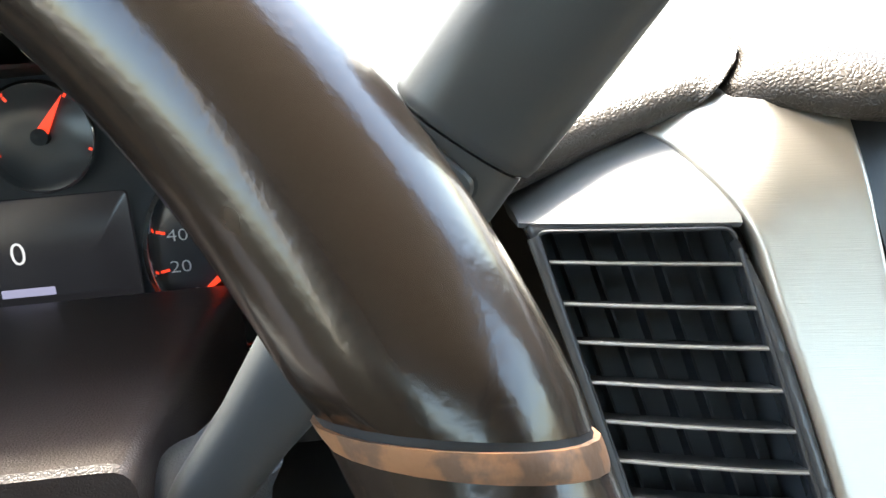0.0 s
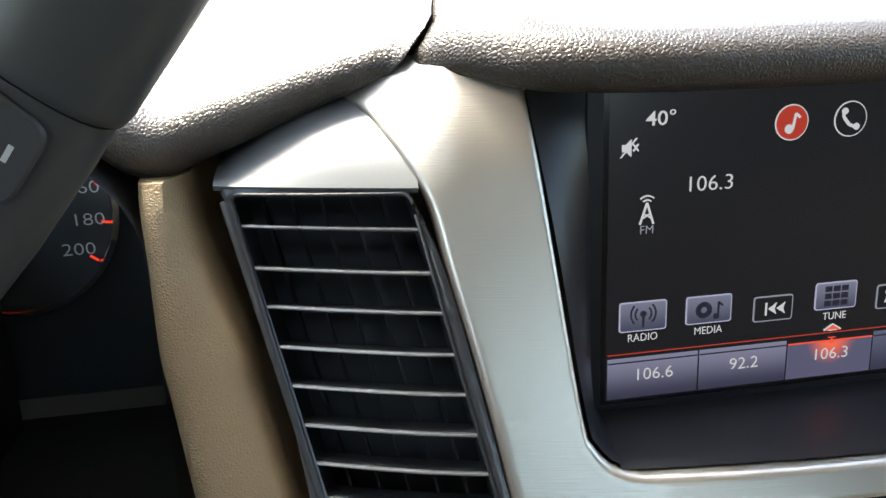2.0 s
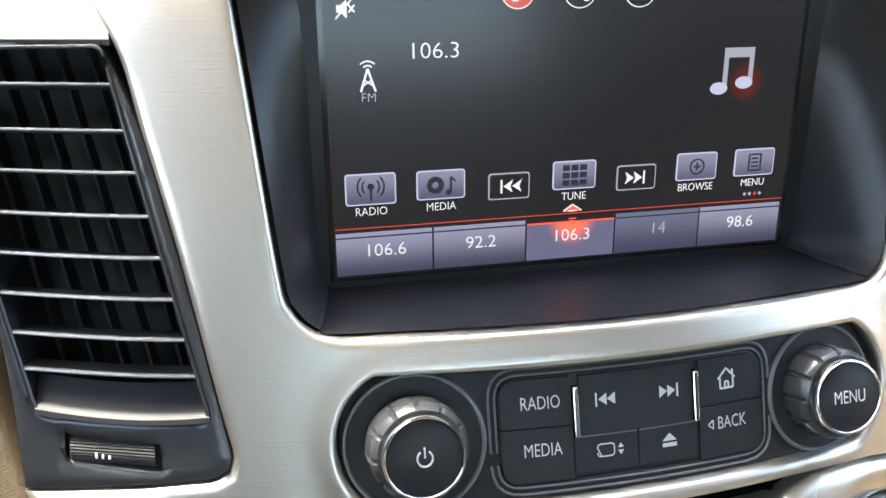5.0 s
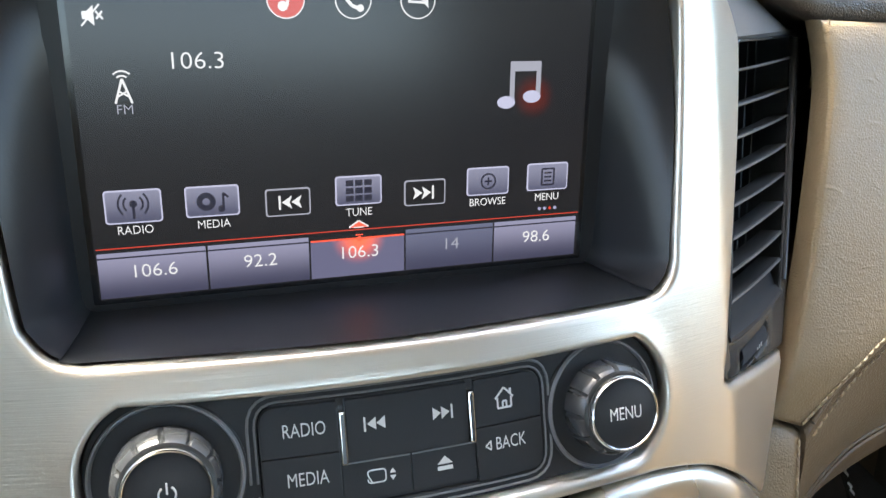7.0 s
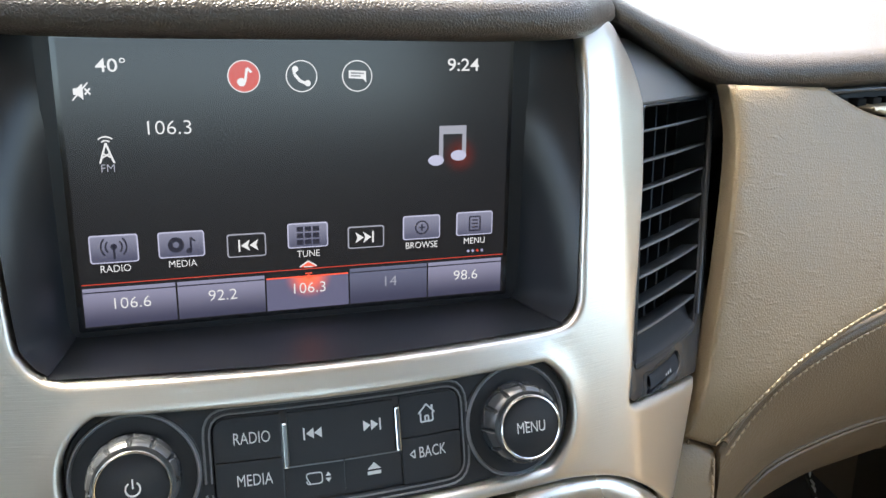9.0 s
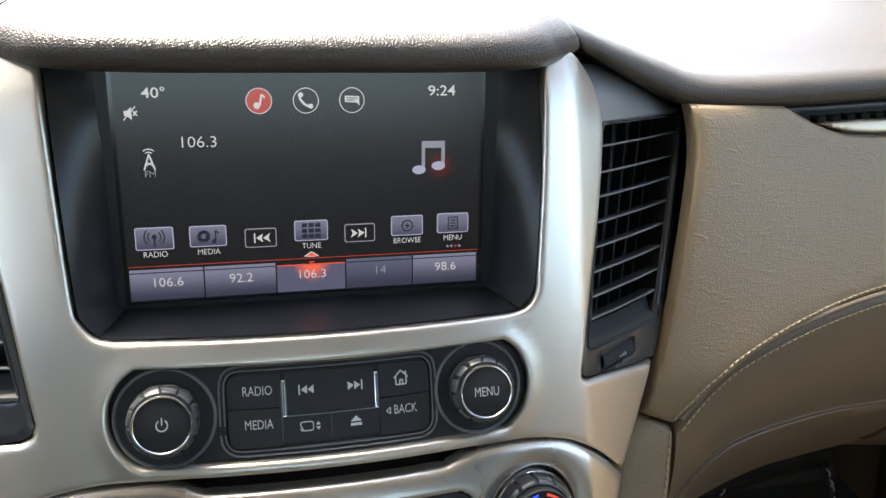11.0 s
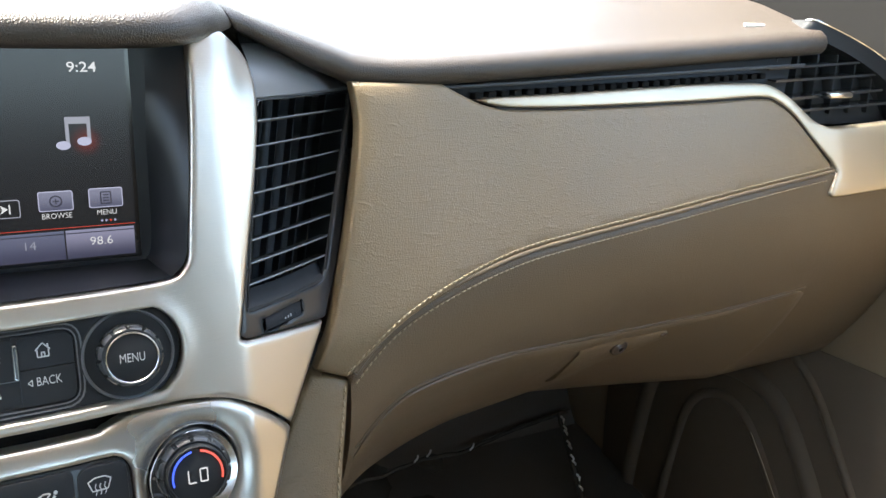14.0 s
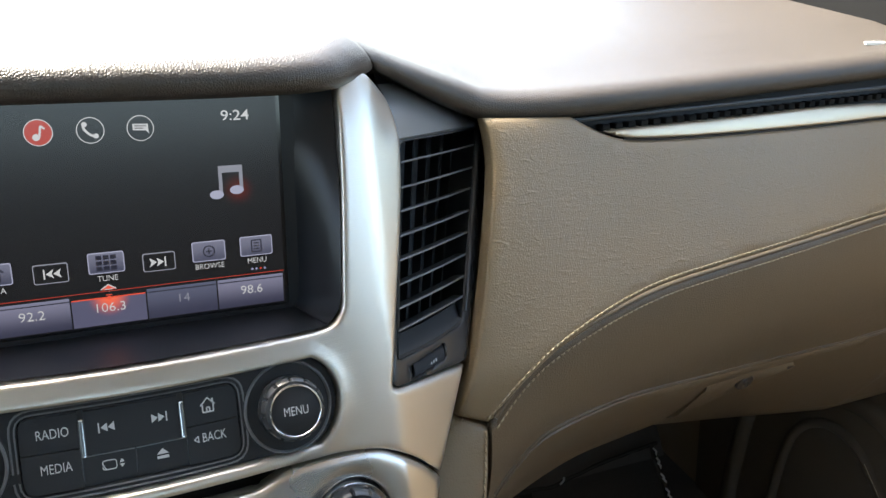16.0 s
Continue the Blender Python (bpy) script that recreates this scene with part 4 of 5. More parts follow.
    for a in np.linspace(-1.25, 1.25, 26):
        z = -0.0695 + 0.0040 * math.sin(a)
        row = []
        for t in np.linspace(0, 1, 2):
            x = side * (0.1455 + 0.0255 * t)
            bump = 0.0005 if int((a + 1.25) * 10) % 2 else 0.0
            row.append((x, face_plate(x, z) + 0.0030 - (0.0032 + bump) * math.cos(a), z))
        rows.append(row)
    wheel = part("thumbwheel", loft(rows), BLACK, v, "ribbed black thumbwheel", smooth=15)
    part("wheel_marks", polys([box2(side * (0.1590 + 0.0020 * j) - 0.0004, -0.0706, side * (0.1590 + 0.0020 * j) + 0.0004, -0.0696 + 0.0003 * j, 0.0002) for j in range(3)], face_plate, 0.0011), PRINT, wheel)
    part("wheel_well", plate(wheel_hole, face_plate, -0.004, 0.003, 0.0002, 0.006), BLACK, v)
    return v


right_frame = rounded([(0.1538, 0.0502), (0.2330, 0.0480)] + curve([(0.2330, 0.0440), (0.2257, 0.0061), (0.2140, -0.0300), (0.2048, -0.0530), (0.1905, -0.0815)], 4) + [(0.1320, -0.0728), (0.1286, -0.0700)] + curve([(0.1294, -0.0650), (0.1388, -0.0274), (0.1497, 0.0183), (0.1538, 0.0480)], 4), 0.001, 2)
left_frame = rounded([(-0.1508, 0.0514), (-0.2095, 0.0508)] + curve([(-0.2100, 0.0480), (-0.2044, 0.0347), (-0.1975, 0.0), (-0.1895, -0.0430), (-0.1870, -0.0830)], 4) + [(-0.1290, -0.0765), (-0.1240, -0.0740)] + curve([(-0.1226, -0.0700), (-0.1262, -0.0500), (-0.1335, -0.0114), (-0.1414, 0.0250), (-0.1500, 0.0480)], 4), 0.001, 2)
vents = [centre_vent(1, (0.1452, 0.185), (0.2124, 0.37), right_frame), centre_vent(-1, (0.1405, 0.205), (0.1950, 0.245), left_frame)]

# smooth caps over the vents
pad_lip = lambda x: float(np.interp(x, [0.1455, 0.16, 0.185, 0.21, 0.235], [0.0905, 0.0845, 0.0735, 0.0630, 0.0570]))
for side, xa, xb, v in ((1, 0.1535, 0.2300, vents[0]), (-1, 0.1480, 0.2120, vents[1])):
    rows = []
    for t in np.linspace(0, 1, 12):
        x = xa + (xb - xa) * t
        z1 = 0.0545 + 0.0240 * (1 - t ** 2.6)

        y0 = face_plate(side * x, 0.0505)
        row = [(side * x, y0 + 0.001, 0.0490), (side * x, y0 - 0.0005, 0.0508)]
        row += [(side * x, y0 + 0.030 * s ** 1.6 + 0.0005, 0.0508 + (z1 - 0.0508) * s) for s in (0.15, 0.35, 0.6, 0.8, 1.0)]
        row += [(side * x, y0 + 0.040, z1), (side * x, y0 + 0.020, 0.049)]
        rows.append(row)
    part("cap", loft(rows, closed=True), CAP, v, "smooth grey cap")
    part("gap_liner", loft([[(r[6][0], r[6][1] - 0.002, r[6][2] - 0.003), (r[6][0], r[6][1] + 0.004, r[6][2] + 0.002), (r[6][0], r[6][1] + 0.006, pad_lip(abs(r[6][0]))), (r[6][0], r[6][1] + 0.012, pad_lip(abs(r[6][0]))), (r[6][0], r[6][1] + 0.008, r[6][2] - 0.003)] for r in rows], closed=True), RECESS, v)


# ---- dash top ----
def pad_rows(stations, back=0.66, height=0.235):
    """Stations of (x, y of the lower lip, z of the lower lip, roll height, setback of the top): a soft pad with a rolled front."""
    rows = []
    for x, y, z, h, s in stations:
        near = 1 - min(abs(abs(x) - 0.146) / 0.075, 1)
        slant = math.copysign(near * near * (3 - 2 * near), x)
        r = h * 0.5
        top_z = z + h
        row = [(x, y + 0.05, z + 0.002), (x, y + 0.008, z + 0.0008), (x, y, z), (x, y - r * 0.42, z + h * 0.18), (x, y - r * 0.55, z + h * 0.42), (x, y - r * 0.35, z + h * 0.68), (x, y + r * 0.25, z + h * 0.90), (x, y + r * 1.2, top_z)]
        rise = (height - top_z)
        for k in (0.04, 0.1, 0.2, 0.4, 0.7, 1.0):
            row.append((x, y + r * 1.2 + s + (back - y) * k, top_z + 0.006 * min(k / 0.1, 1) + rise * k))
        row.append((x, back + 0.02, 0.0))
        rows.append([(px - slant * (0.80 * min(max(pz - z, 0), h) + 0.30 * min(max(py - y - 0.02, 0), 0.08)), py, pz) for px, py, pz in row])
    return rows


def stations_of(keys, n=6):
    return curve(keys, n)


dash_top = thing("dashboard_pad", "grained cocoa vinyl dash top in three pads", "dashboard", (0, 0.3, 0.06))
brow = stations_of([(-0.1452, 0.0210, 0.0895, 0.0140, 0), (-0.1425, 0.0150, 0.0865, 0.0195, 0), (-0.1300, 0.0040, 0.0830, 0.021, 0), (-0.1100, -0.0080, 0.0785, 0.021, 0), (-0.0700, -0.0165, 0.0770, 0.020, 0), (0.0, -0.0200, 0.0770, 0.020, 0), (0.0700, -0.0165, 0.0770, 0.020, 0), (0.1100, -0.0080, 0.0785, 0.021, 0), (0.1300, 0.0060, 0.0835, 0.021, 0), (0.1425, 0.0185, 0.0873, 0.0195, 0), (0.1452, 0.0235, 0.0902, 0.0145, 0)])
part("screen_brow", loft(pad_rows(brow), closed=True), PAD, dash_top, smooth=70)
right_pad = stations_of([(0.1462, 0.0265, 0.0885, 0.0165, 0), (0.1485, 0.0250, 0.0860, 0.020, 0), (0.1600, 0.0300, 0.0815, 0.021, 0), (0.1850, 0.0390, 0.0700, 0.022, 0), (0.2100, 0.0460, 0.0595, 0.022, 0), (0.2350, 0.0480, 0.0535, 0.021, 0), (0.2900, 0.0470, 0.0535, 0.021, 0), (0.4100, 0.0480, 0.0605, 0.021, 0), (0.5200, 0.0500, 0.0670, 0.021, 0), (0.6300, 0.0515, 0.0740, 0.022, 0), (0.6600, 0.0540, 0.0755, 0.022, 0), (0.6720, 0.0585, 0.0762, 0.022, 0), (0.6790, 0.0670, 0.0768, 0.022, 0), (0.6825, 0.0790, 0.0774, 0.0215, 0)])
passenger_pad = part("passenger_pad", loft(pad_rows(right_pad), closed=True), PAD, dash_top, smooth=70)
left_pad = stations_of([(-0.1494, 0.0260, 0.0880, 0.0140, 0), (-0.1520, 0.0235, 0.0840, 0.0205, 0), (-0.1600, 0.0290, 0.0800, 0.022, 0), (-0.1850, 0.0340, 0.0700, 0.023, 0), (-0.2100, 0.0350, 0.0600, 0.024, 0), (-0.2350, 0.0310, 0.0540, 0.026, 0), (-0.2600, 0.0270, 0.0750, 0.030, 0), (-0.3000, 0.0180, 0.1080, 0.026, 0), (-0.3600, 0.0140, 0.1240, 0.024, 0), (-0.4400, 0.0140, 0.1270, 0.024, 0), (-0.5600, 0.0200, 0.1000, 0.024, 0), (-0.7200, 0.0500, 0.0700, 0.020, 0)])
part("driver_pad", loft(pad_rows(left_pad), closed=True), PAD, dash_top, smooth=70)
bm = bmesh.new()
for i in range(7):
    x0, x1 = 0.5930 + 0.0034 * i, 0.5956 + 0.0034 * i
    top_at = lambda y: 0.0962 + (y - 0.0646) * 0.33
    q = [bm.verts.new(p) for p in ((x0, 0.0738, top_at(0.0738)), (x1, 0.0738, top_at(0.0738)), (x1, 0.0765, top_at(0.0765)), (x0, 0.0765, top_at(0.0765)), (x0, 0.0738, top_at(0.0738) - 0.002), (x1, 0.0738, top_at(0.0738) - 0.002), (x1, 0.0765, top_at(0.0765) - 0.002), (x0, 0.0765, top_at(0.0765) - 0.002))]
    for f in ((0, 1, 2, 3), (0, 4, 5, 1), (1, 5, 6, 2), (2, 6, 7, 3), (3, 7, 4, 0)):
        bm.faces.new([q[k] for k in f])
part("airbag_print", bm, PRINT, passenger_pad)

# ---- passenger side ----
STITCH = curve([(0.2030, -0.1212), (0.2242, -0.1023), (0.2502, -0.0867), (0.2945, -0.0707), (0.3415, -0.0591), (0.3914, -0.0525), (0.4453, -0.0465), (0.5038, -0.0396), (0.5676, -0.0321), (0.6670, -0.0219)], 4)


def panel_swell(x, z):
    """How far the padded panel stands forward along its inner end."""
    fade = 0.5 + 0.5 * math.cos(math.pi * min(max((x - 0.19) / 0.16, 0), 1))
    return -0.003 - 0.0085 * fade * min(max((z + 0.122) / 0.03, 0), 1)


panel = thing("padded_dash_panel", "tan leather padded panel with double seams before the passenger", "dashboard", (0.42, 0.02, -0.12))
left_side = curve([(0.2225, 0.0560), (0.2240, 0.0440), (0.2240, 0.0280), (0.2200, 0.0070), (0.2125, -0.0225), (0.2045, -0.0510), (0.1945, -0.0820), (0.1880, -0.0980), (0.1815, -0.1125)], 4)
top_side = curve([(0.6670, -0.0200), (0.6424, 0.0055), (0.6230, 0.0245), (0.6053, 0.0355), (0.5859, 0.0400), (0.5159, 0.0378), (0.4043, 0.0357), (0.3410, 0.0364), (0.3190, 0.0400), (0.3000, 0.0480), (0.2880, 0.0540)], 4)
part("leather", plate(left_side + STITCH + top_side, panel_face, 0.0, 0.012, 0.0025, 0.008, (), panel_swell), BEIGE, panel, smooth=60)
on_panel = lambda pts, d=0.0: [(x, panel_face(x, z) + panel_swell(x, z) - d, z) for x, z in pts]


def offset_line(pts, s):
    q = np.array(pts)
    t = np.gradient(q, axis=0)
    nrm = np.stack([-t[:, 1], t[:, 0]], 1) / np.linalg.norm(t, axis=1)[:, None]
    return [tuple(v) for v in q + nrm * s]


part("upper_stitching", stitches(on_panel(offset_line(STITCH, 0.0038), 0.0), r=0.00055), THREAD, panel, "cream thread")
part("side_stitching", stitches(on_panel(offset_line(left_side, 0.0035), -0.0008), 0.0024, 0.0012, 0.0003), THREAD, panel, "cream thread")

stitch_x, stitch_z = np.array(STITCH).T
stitch_x, stitch_z = np.append(stitch_x, [0.76, 0.86]), np.append(stitch_z, [-0.0135, -0.005])


def lower_at(x, d):
    """The knee-side moulding: d down from the seam."""
    zs = float(np.interp(x, stitch_x, stitch_z))
    return (x, panel_face(x, zs) - 0.004 - 0.15 * d + float(np.interp(x, [0.47, 0.66, 0.86], [4.2, 2.5, 2.0])) * d * d, zs - d)


ds = [0, 0.002, 0.006, 0.012, 0.02, 0.03, 0.045, 0.06, 0.075, 0.09, 0.105, 0.12, 0.135, 0.15, 0.165, 0.18, 0.195, 0.21, 0.225, 0.24]
rows = []
for x in np.linspace(0.2030, 0.812, 80):
    row = [lower_at(x, d) for d in ds]
    zs = row[0][2]
    row[0] = (x, row[0][1] + 0.003, zs + 0.001)
    row += [(x, 0.45, row[-1][2] + 0.02), (x, 0.45, zs)]
    rows.append(row)
lower = single("lower_dash", loft(rows, closed=True), LOWER, "brown vinyl lower dashboard above the footwell", "dashboard", (0.5, 0.1, -0.2), smooth=70)
line = [lower_at(x, 0.006) for x in np.linspace(0.206, 0.655, 90)]
part("piping", tube([tuple(Vector(lower_at(x, -0.0002)) + Vector((0, -0.0002, 0))) for x in np.linspace(0.206, 0.664, 90)], 0.0017, 10), LOWER, lower)
part("lower_stitching", stitches([(x, y - 0.0010, z) for x, y, z in line], r=0.00055), THREAD, lower, "cream thread")


# glove box
def glove_d(x):
    return float(np.interp(x, [0.2064, 0.229, 0.2518, 0.301, 0.355, 0.414, 0.48, 0.57, 0.665], [0.060, 0.0595, 0.0604, 0.0732, 0.0855, 0.096, 0.107, 0.115, 0.113]))


glove = thing("glove_box", "brown glove box lid with lock and pull", "glove box", (0.47, 0.1, -0.22))
rows = []
for i, x in enumerate(np.linspace(0.209, 0.674, 60)):
    e = min(i, 59 - i)
    ends = 0.0030 * (0 if e == 0 else 0.7 if e == 1 else 1)
    d0 = glove_d(x) + (0.006 if e == 0 else 0.002 if e == 1 else 0)
    prof = [(d0, -0.001), (d0 + 0.0006, 0.6 * ends), (d0 + 0.002, ends)] + [(d0 + (0.228 - d0) * t, ends) for t in np.linspace(0.08, 1, 12)]
    row = []
    for d, lift in prof:
        px, py, pz = lower_at(x, d)
        row.append((px, py - lift, pz + lift * 0.2))
    row += [(x, row[-1][1] + 0.01, row[-1][2] + 0.004), (x, row[0][1] + 0.01, row[0][2])]
    rows.append(row)
part("seam_gap", tube([tuple(Vector(lower_at(x, glove_d(x) - 0.0012)) + Vector((0, -0.0002, 0))) for x in np.linspace(0.2095, 0.6700, 80)], 0.0009, 8), LOWER, glove)
part("lid", loft(rows, closed=True), LOWER, glove, smooth=50)
pull = []
for x in np.linspace(0.422, 0.519, 16):
    u = (x - 0.422) / 0.097
    d0, d1 = 0.110 + 0.009 * u, 0.156 - 0.026 * u ** 1.8
    a, b, c, d = lower_at(x, d0), lower_at(x, d0 + 0.004), lower_at(x, d1 - 0.008), lower_at(x, d1)
    pull.append([(x, a[1] - 0.002, a[2]), (x, b[1] - 0.0048, b[2]), (x, c[1] - 0.007, c[2]), (x, d[1] - 0.009, d[2] + 0.003), (x, d[1] - 0.004, d[2]), (x, d[1] + 0.004, d[2])])
part("pull", loft(pull, closed=True), LOWER, glove, smooth=50)
lx, ly, lz = lower_at(0.4716, 0.125)
part("lock", turned([(0.0085, -0.004), (0.0085, 0.0012), (0.0075, 0.0018), (0.006, 0.001), (0.0003, 0.001)], (lx, ly - 0.0055, lz), (0, -1, -0.45), 32), COVER, glove, "round brown lock")
part("keyhole", turned([(0.0024, 0.0), (0.0024, 0.0032), (0.0003, 0.0032)], (lx, ly - 0.0058, lz), (0, -1, -0.45), 12), CHROME, glove)

# silver strip, slot with teeth and side vent
strip = thing("silver_dash_strip", "satin champagne strip above the padded panel", "dashboard trim", (0.58, 0.03, 0.04))
part("strip", plate(curve([(0.3170, 0.0425), (0.3300, 0.0440), (0.4057, 0.0465), (0.5179, 0.0512), (0.5800, 0.0518), (0.6000, 0.0500), (0.6200, 0.0410), (0.6451, 0.0226), (0.6600, 0.0160), (0.6780, 0.0142), (0.7754, 0.0182), (0.8110, 0.0195)], 4) + curve([(0.8110, -0.0370), (0.7653, -0.0392), (0.6750, -0.0430), (0.6610, -0.0430), (0.6600, -0.0370), (0.6690, -0.0215)], 3) + [(x + 0.0012, z + 0.0012) for x, z in top_side[1:-10]], panel_face, 0.003, 0.012, 0.002, 0.006, (), lambda x, z: -0.0035 * min(max((x - 0.645) / 0.03, 0), 1)), CREAM, strip, smooth=60)
part("shadow_gap", tube(on_panel([(x + 0.0004, z + 0.0004) for x, z in top_side[1:-10]], -0.0002), 0.0005, 8), BLACK, strip, "dark joint line")
grille = thing("defroster_slot", "black toothed slot under the dash top", "air vent", (0.45, 0.06, 0.045))
part("backing", plate([(0.2850, 0.0560), (0.3120, 0.0400), (0.6300, 0.0400), (0.6500, 0.0820), (0.2900, 0.0660)], panel_face, -0.012, 0.003, 0.0005, 0.012), BLACK, grille)
part("lip", tube([(x, panel_face(x, 0.05) + 0.001, 0.0515 + (x - 0.3) * 0.046) for x in np.linspace(0.292, 0.64, 24)], 0.0013, 8), DARK, grille)
for i in range(27):
    x = 0.3175 + i * 0.0107
    z = 0.0455 + (x - 0.3175) * 0.045
    part("tooth", block(x, x + 0.0060, panel_face(x, z) + 0.004, panel_face(x, z) + 0.0118, z - 0.003, z + 0.0016, 0.0006), SAIL, grille)
vent = thing("side_air_vent", "black side air vent with chrome tab at the dash end", "air vent", (0.70, 0.05, 0.02))
part("backing", plate([(0.5950, 0.0450), (0.6500, 0.0120), (0.8000, 0.0120), (0.7950, 0.0200), (0.7700, 0.0440), (0.7400, 0.0620), (0.7000, 0.0760), (0.6600, 0.0860), (0.6400, 0.0860)], panel_face, -0.030, 0.004, 0.001, 0.014), MATTE, vent)
for x0, z0, x1, z1 in ((0.6050, 0.0632, 0.7446, 0.0696), (0.6120, 0.0532, 0.7507, 0.0580), (0.6250, 0.0383, 0.7566, 0.0442), (0.6400, 0.0285, 0.7628, 0.0324)):
    rows = []
    for t in np.linspace(0, 1, 8):
        x, zz = x0 + (x1 - x0) * t, z0 + (z1 - z0) * t
        y = panel_face(x, zz) + 0.003 + 0.004 * t * t
        rows.append([(x, y, zz + 0.0010), (x, y + 0.018, zz + 0.0020), (x, y + 0.018, zz + 0.0005), (x, y, zz - 0.0010)])
    part("slat", loft(rows, closed=True), GLOSS, vent)
for i in range(6):
    x = 0.6250 + i * 0.026
    part("vane", block(x, x + 0.0016, 0.064, 0.085, 0.022, 0.075, 0.0004), MATTE, vent)
part("tab", block(0.6610, 0.6900, 0.0320, 0.0480, 0.0395, 0.0445, 0.0018), POLISHED, vent, "chrome tab")
arc = curve([(0.6620, 0.0700, 0.1040), (0.6694, 0.0620, 0.1034), (0.7089, 0.0590, 0.0919), (0.7459, 0.0545, 0.0772), (0.7759, 0.0490, 0.0593), (0.7980, 0.0420, 0.0300), (0.8030, 0.0380, 0.0150)], 8)
part("chrome_arc", tube(arc, lambda t: 0.0011 + 0.0010 * t, 10), CHROME, vent, "chrome arc round the vent")
inner_arc = [(x - 0.014, y + 0.004, z - 0.011) for x, y, z in arc]
rows = [[a, (b[0], b[1] - 0.004, b[2]), (b[0], b[1] + 0.02, b[2]), (a[0], a[1] + 0.02, a[2])] for a, b in zip(arc, inner_arc)]
part("surround", loft(rows, closed=True), BLACK, vent)
end_rows = [[(x, y, z), (min(x + 0.003, 0.811), y + 0.01, z - 0.001), (min(x + 0.003, 0.811), y + 0.25, z - 0.03), (x - 0.02, y + 0.25, z - 0.04), (x - 0.012, y + 0.01, z - 0.012)] for x, y, z in arc]
single("dash_end_panel", loft(end_rows, closed=True), DARK, "black panel at the dash end", "dashboard", (0.75, 0.1, 0.02))

# ---- console flank below the stack ----
flank = thing("console_flank", "tan leather console flank with a seam", "console", (0.18, 0.0, -0.25))
flank_out = [(0.1812, -0.1142), (0.2024, -0.1236)] + curve([(0.2024, -0.1236), (0.1975, -0.1450), (0.1890, -0.1800), (0.1820, -0.2300)], 4)[1:] + [(0.1250, -0.2300)] + curve([(0.1250, -0.2300), (0.1400, -0.1850), (0.1580, -0.1480), (0.1700, -0.1270)], 4)[1:]
flank_face = lambda x, z: 0.0315 + 0.3 * z + 0.12 * (z + 0.12)
part("leather", plate(flank_out, flank_face, 0.002, 0.012, 0.003, 0.008), BEIGE, flank, smooth=60)
part("stitching", stitches([(x - 0.003, flank_face(x, z) - 0.0022, z) for x, z in curve([(0.2020, -0.1250), (0.1972, -0.1450), (0.1888, -0.1800), (0.1818, -0.2300)], 8)]), THREAD, flank, "cream thread")
side_rows = [[(x + 0.0005, flank_face(x, z) + 0.001, z), (x + 0.004, flank_face(x, z) + 0.05, z), (x + 0.004, 0.5, z), (x - 0.03, 0.5, z), (x - 0.03, flank_face(x, z) + 0.02, z)] for x, z in curve([(0.2020, -0.1236), (0.1975, -0.1450), (0.1890, -0.1800), (0.1820, -0.2300), (0.175, -0.45)], 4)]
part("side_panel", loft(side_rows, closed=True), SMOOTHTAN, flank)
gusset = [(0.1870, -0.0830), (0.1562, -0.1278), (0.1580, -0.1480), (0.1705, -0.1265), (0.1812, -0.1120), (0.1905, -0.0952)]
single("stack_side_filler", plate(gusset, lambda x, z: max(face_plate(x, z), panel_face(x, z)) + 0.003, 0, 0.02, 0.001, 0.006), BLACK, "black filler between stack and panel", "dashboard trim", (0.175, 0.0, -0.13))

# ---- passenger footwell ----
single("bulkhead_carpet", loft([[(x, 0.60, -0.05), (x, 0.58, -0.45), (x, 0.50, -0.60), (x, 0.2, -0.66), (x, -0.4, -0.66), (x, -0.4, -0.70), (x, 0.80, -0.70), (x, 0.80, -0.2)] for x in np.linspace(0.18, 0.81, 8)], closed=True), CARPET, "dark carpet lining the passenger footwell", "carpet", (0.5, 0.3, -0.68))
film_rows = []
for i in range(30):
    x = 0.24 + 0.47 * i / 29
    film_rows.append([(x + 0.05 * s, 0.70 - 0.5 * s + 0.012 * noise.noise((x * 22, s * 9, 0)), -0.40 - 0.20 * s ** 0.5 + 0.02 * noise.noise((x * 18, s * 8, 3)) - 0.10 * (x - 0.24)) for s in np.linspace(0, 1, 24)])
film = loft(film_rows)
bmesh.ops.solidify(film, geom=film.faces[:], thickness=0.0012)
cover = single("floor_protector", film, PLASTIC, "crumpled clear plastic sheet over the footwell carpet", "plastic sheet", (0.5, 0.4, -0.6), smooth=70)
edge = [(0.7250 - 0.030 * s + 0.003 * noise.noise((s * 30, 1, 1)), 0.4640 - 0.13 * s, -0.4720 - 0.115 * s + 0.004 * noise.noise((s * 40, 2, 5))) for s in np.linspace(0, 1, 24)]
part("folded_edge", tube(edge, lambda s: 0.0035 + 0.002 * abs(noise.noise((s * 45, 0, 0))), 7), PLASTIC, cover, "shiny folded edge")
front = curve([(0.7920, 0.530, -0.515), (0.6800, 0.524, -0.522), (0.5940, 0.512, -0.530), (0.5200, 0.505, -0.524), (0.4330, 0.490, -0.524), (0.3300, 0.470, -0.520)], 8)
part("front_edge", tube([(x, y, z + 0.004 * noise.noise((x * 30, 4, 2))) for x, y, z in front], lambda t: 0.0028 + 0.0015 * abs(noise.noise((t * 25, 3, 0))), 7), PLASTIC, cover, "shiny folded edge")
# Sparkles of light on the film, painted as small white bits.
glints = [tube([Vector((x, 0.498, z)), Vector((x + 0.004, 0.496, z + 0.006)), Vector((x + 0.005, 0.496, z + 0.011))], 0.0014, 6) for x, z in ((0.592, -0.522), (0.520, -0.516), (0.500, -0.520))]
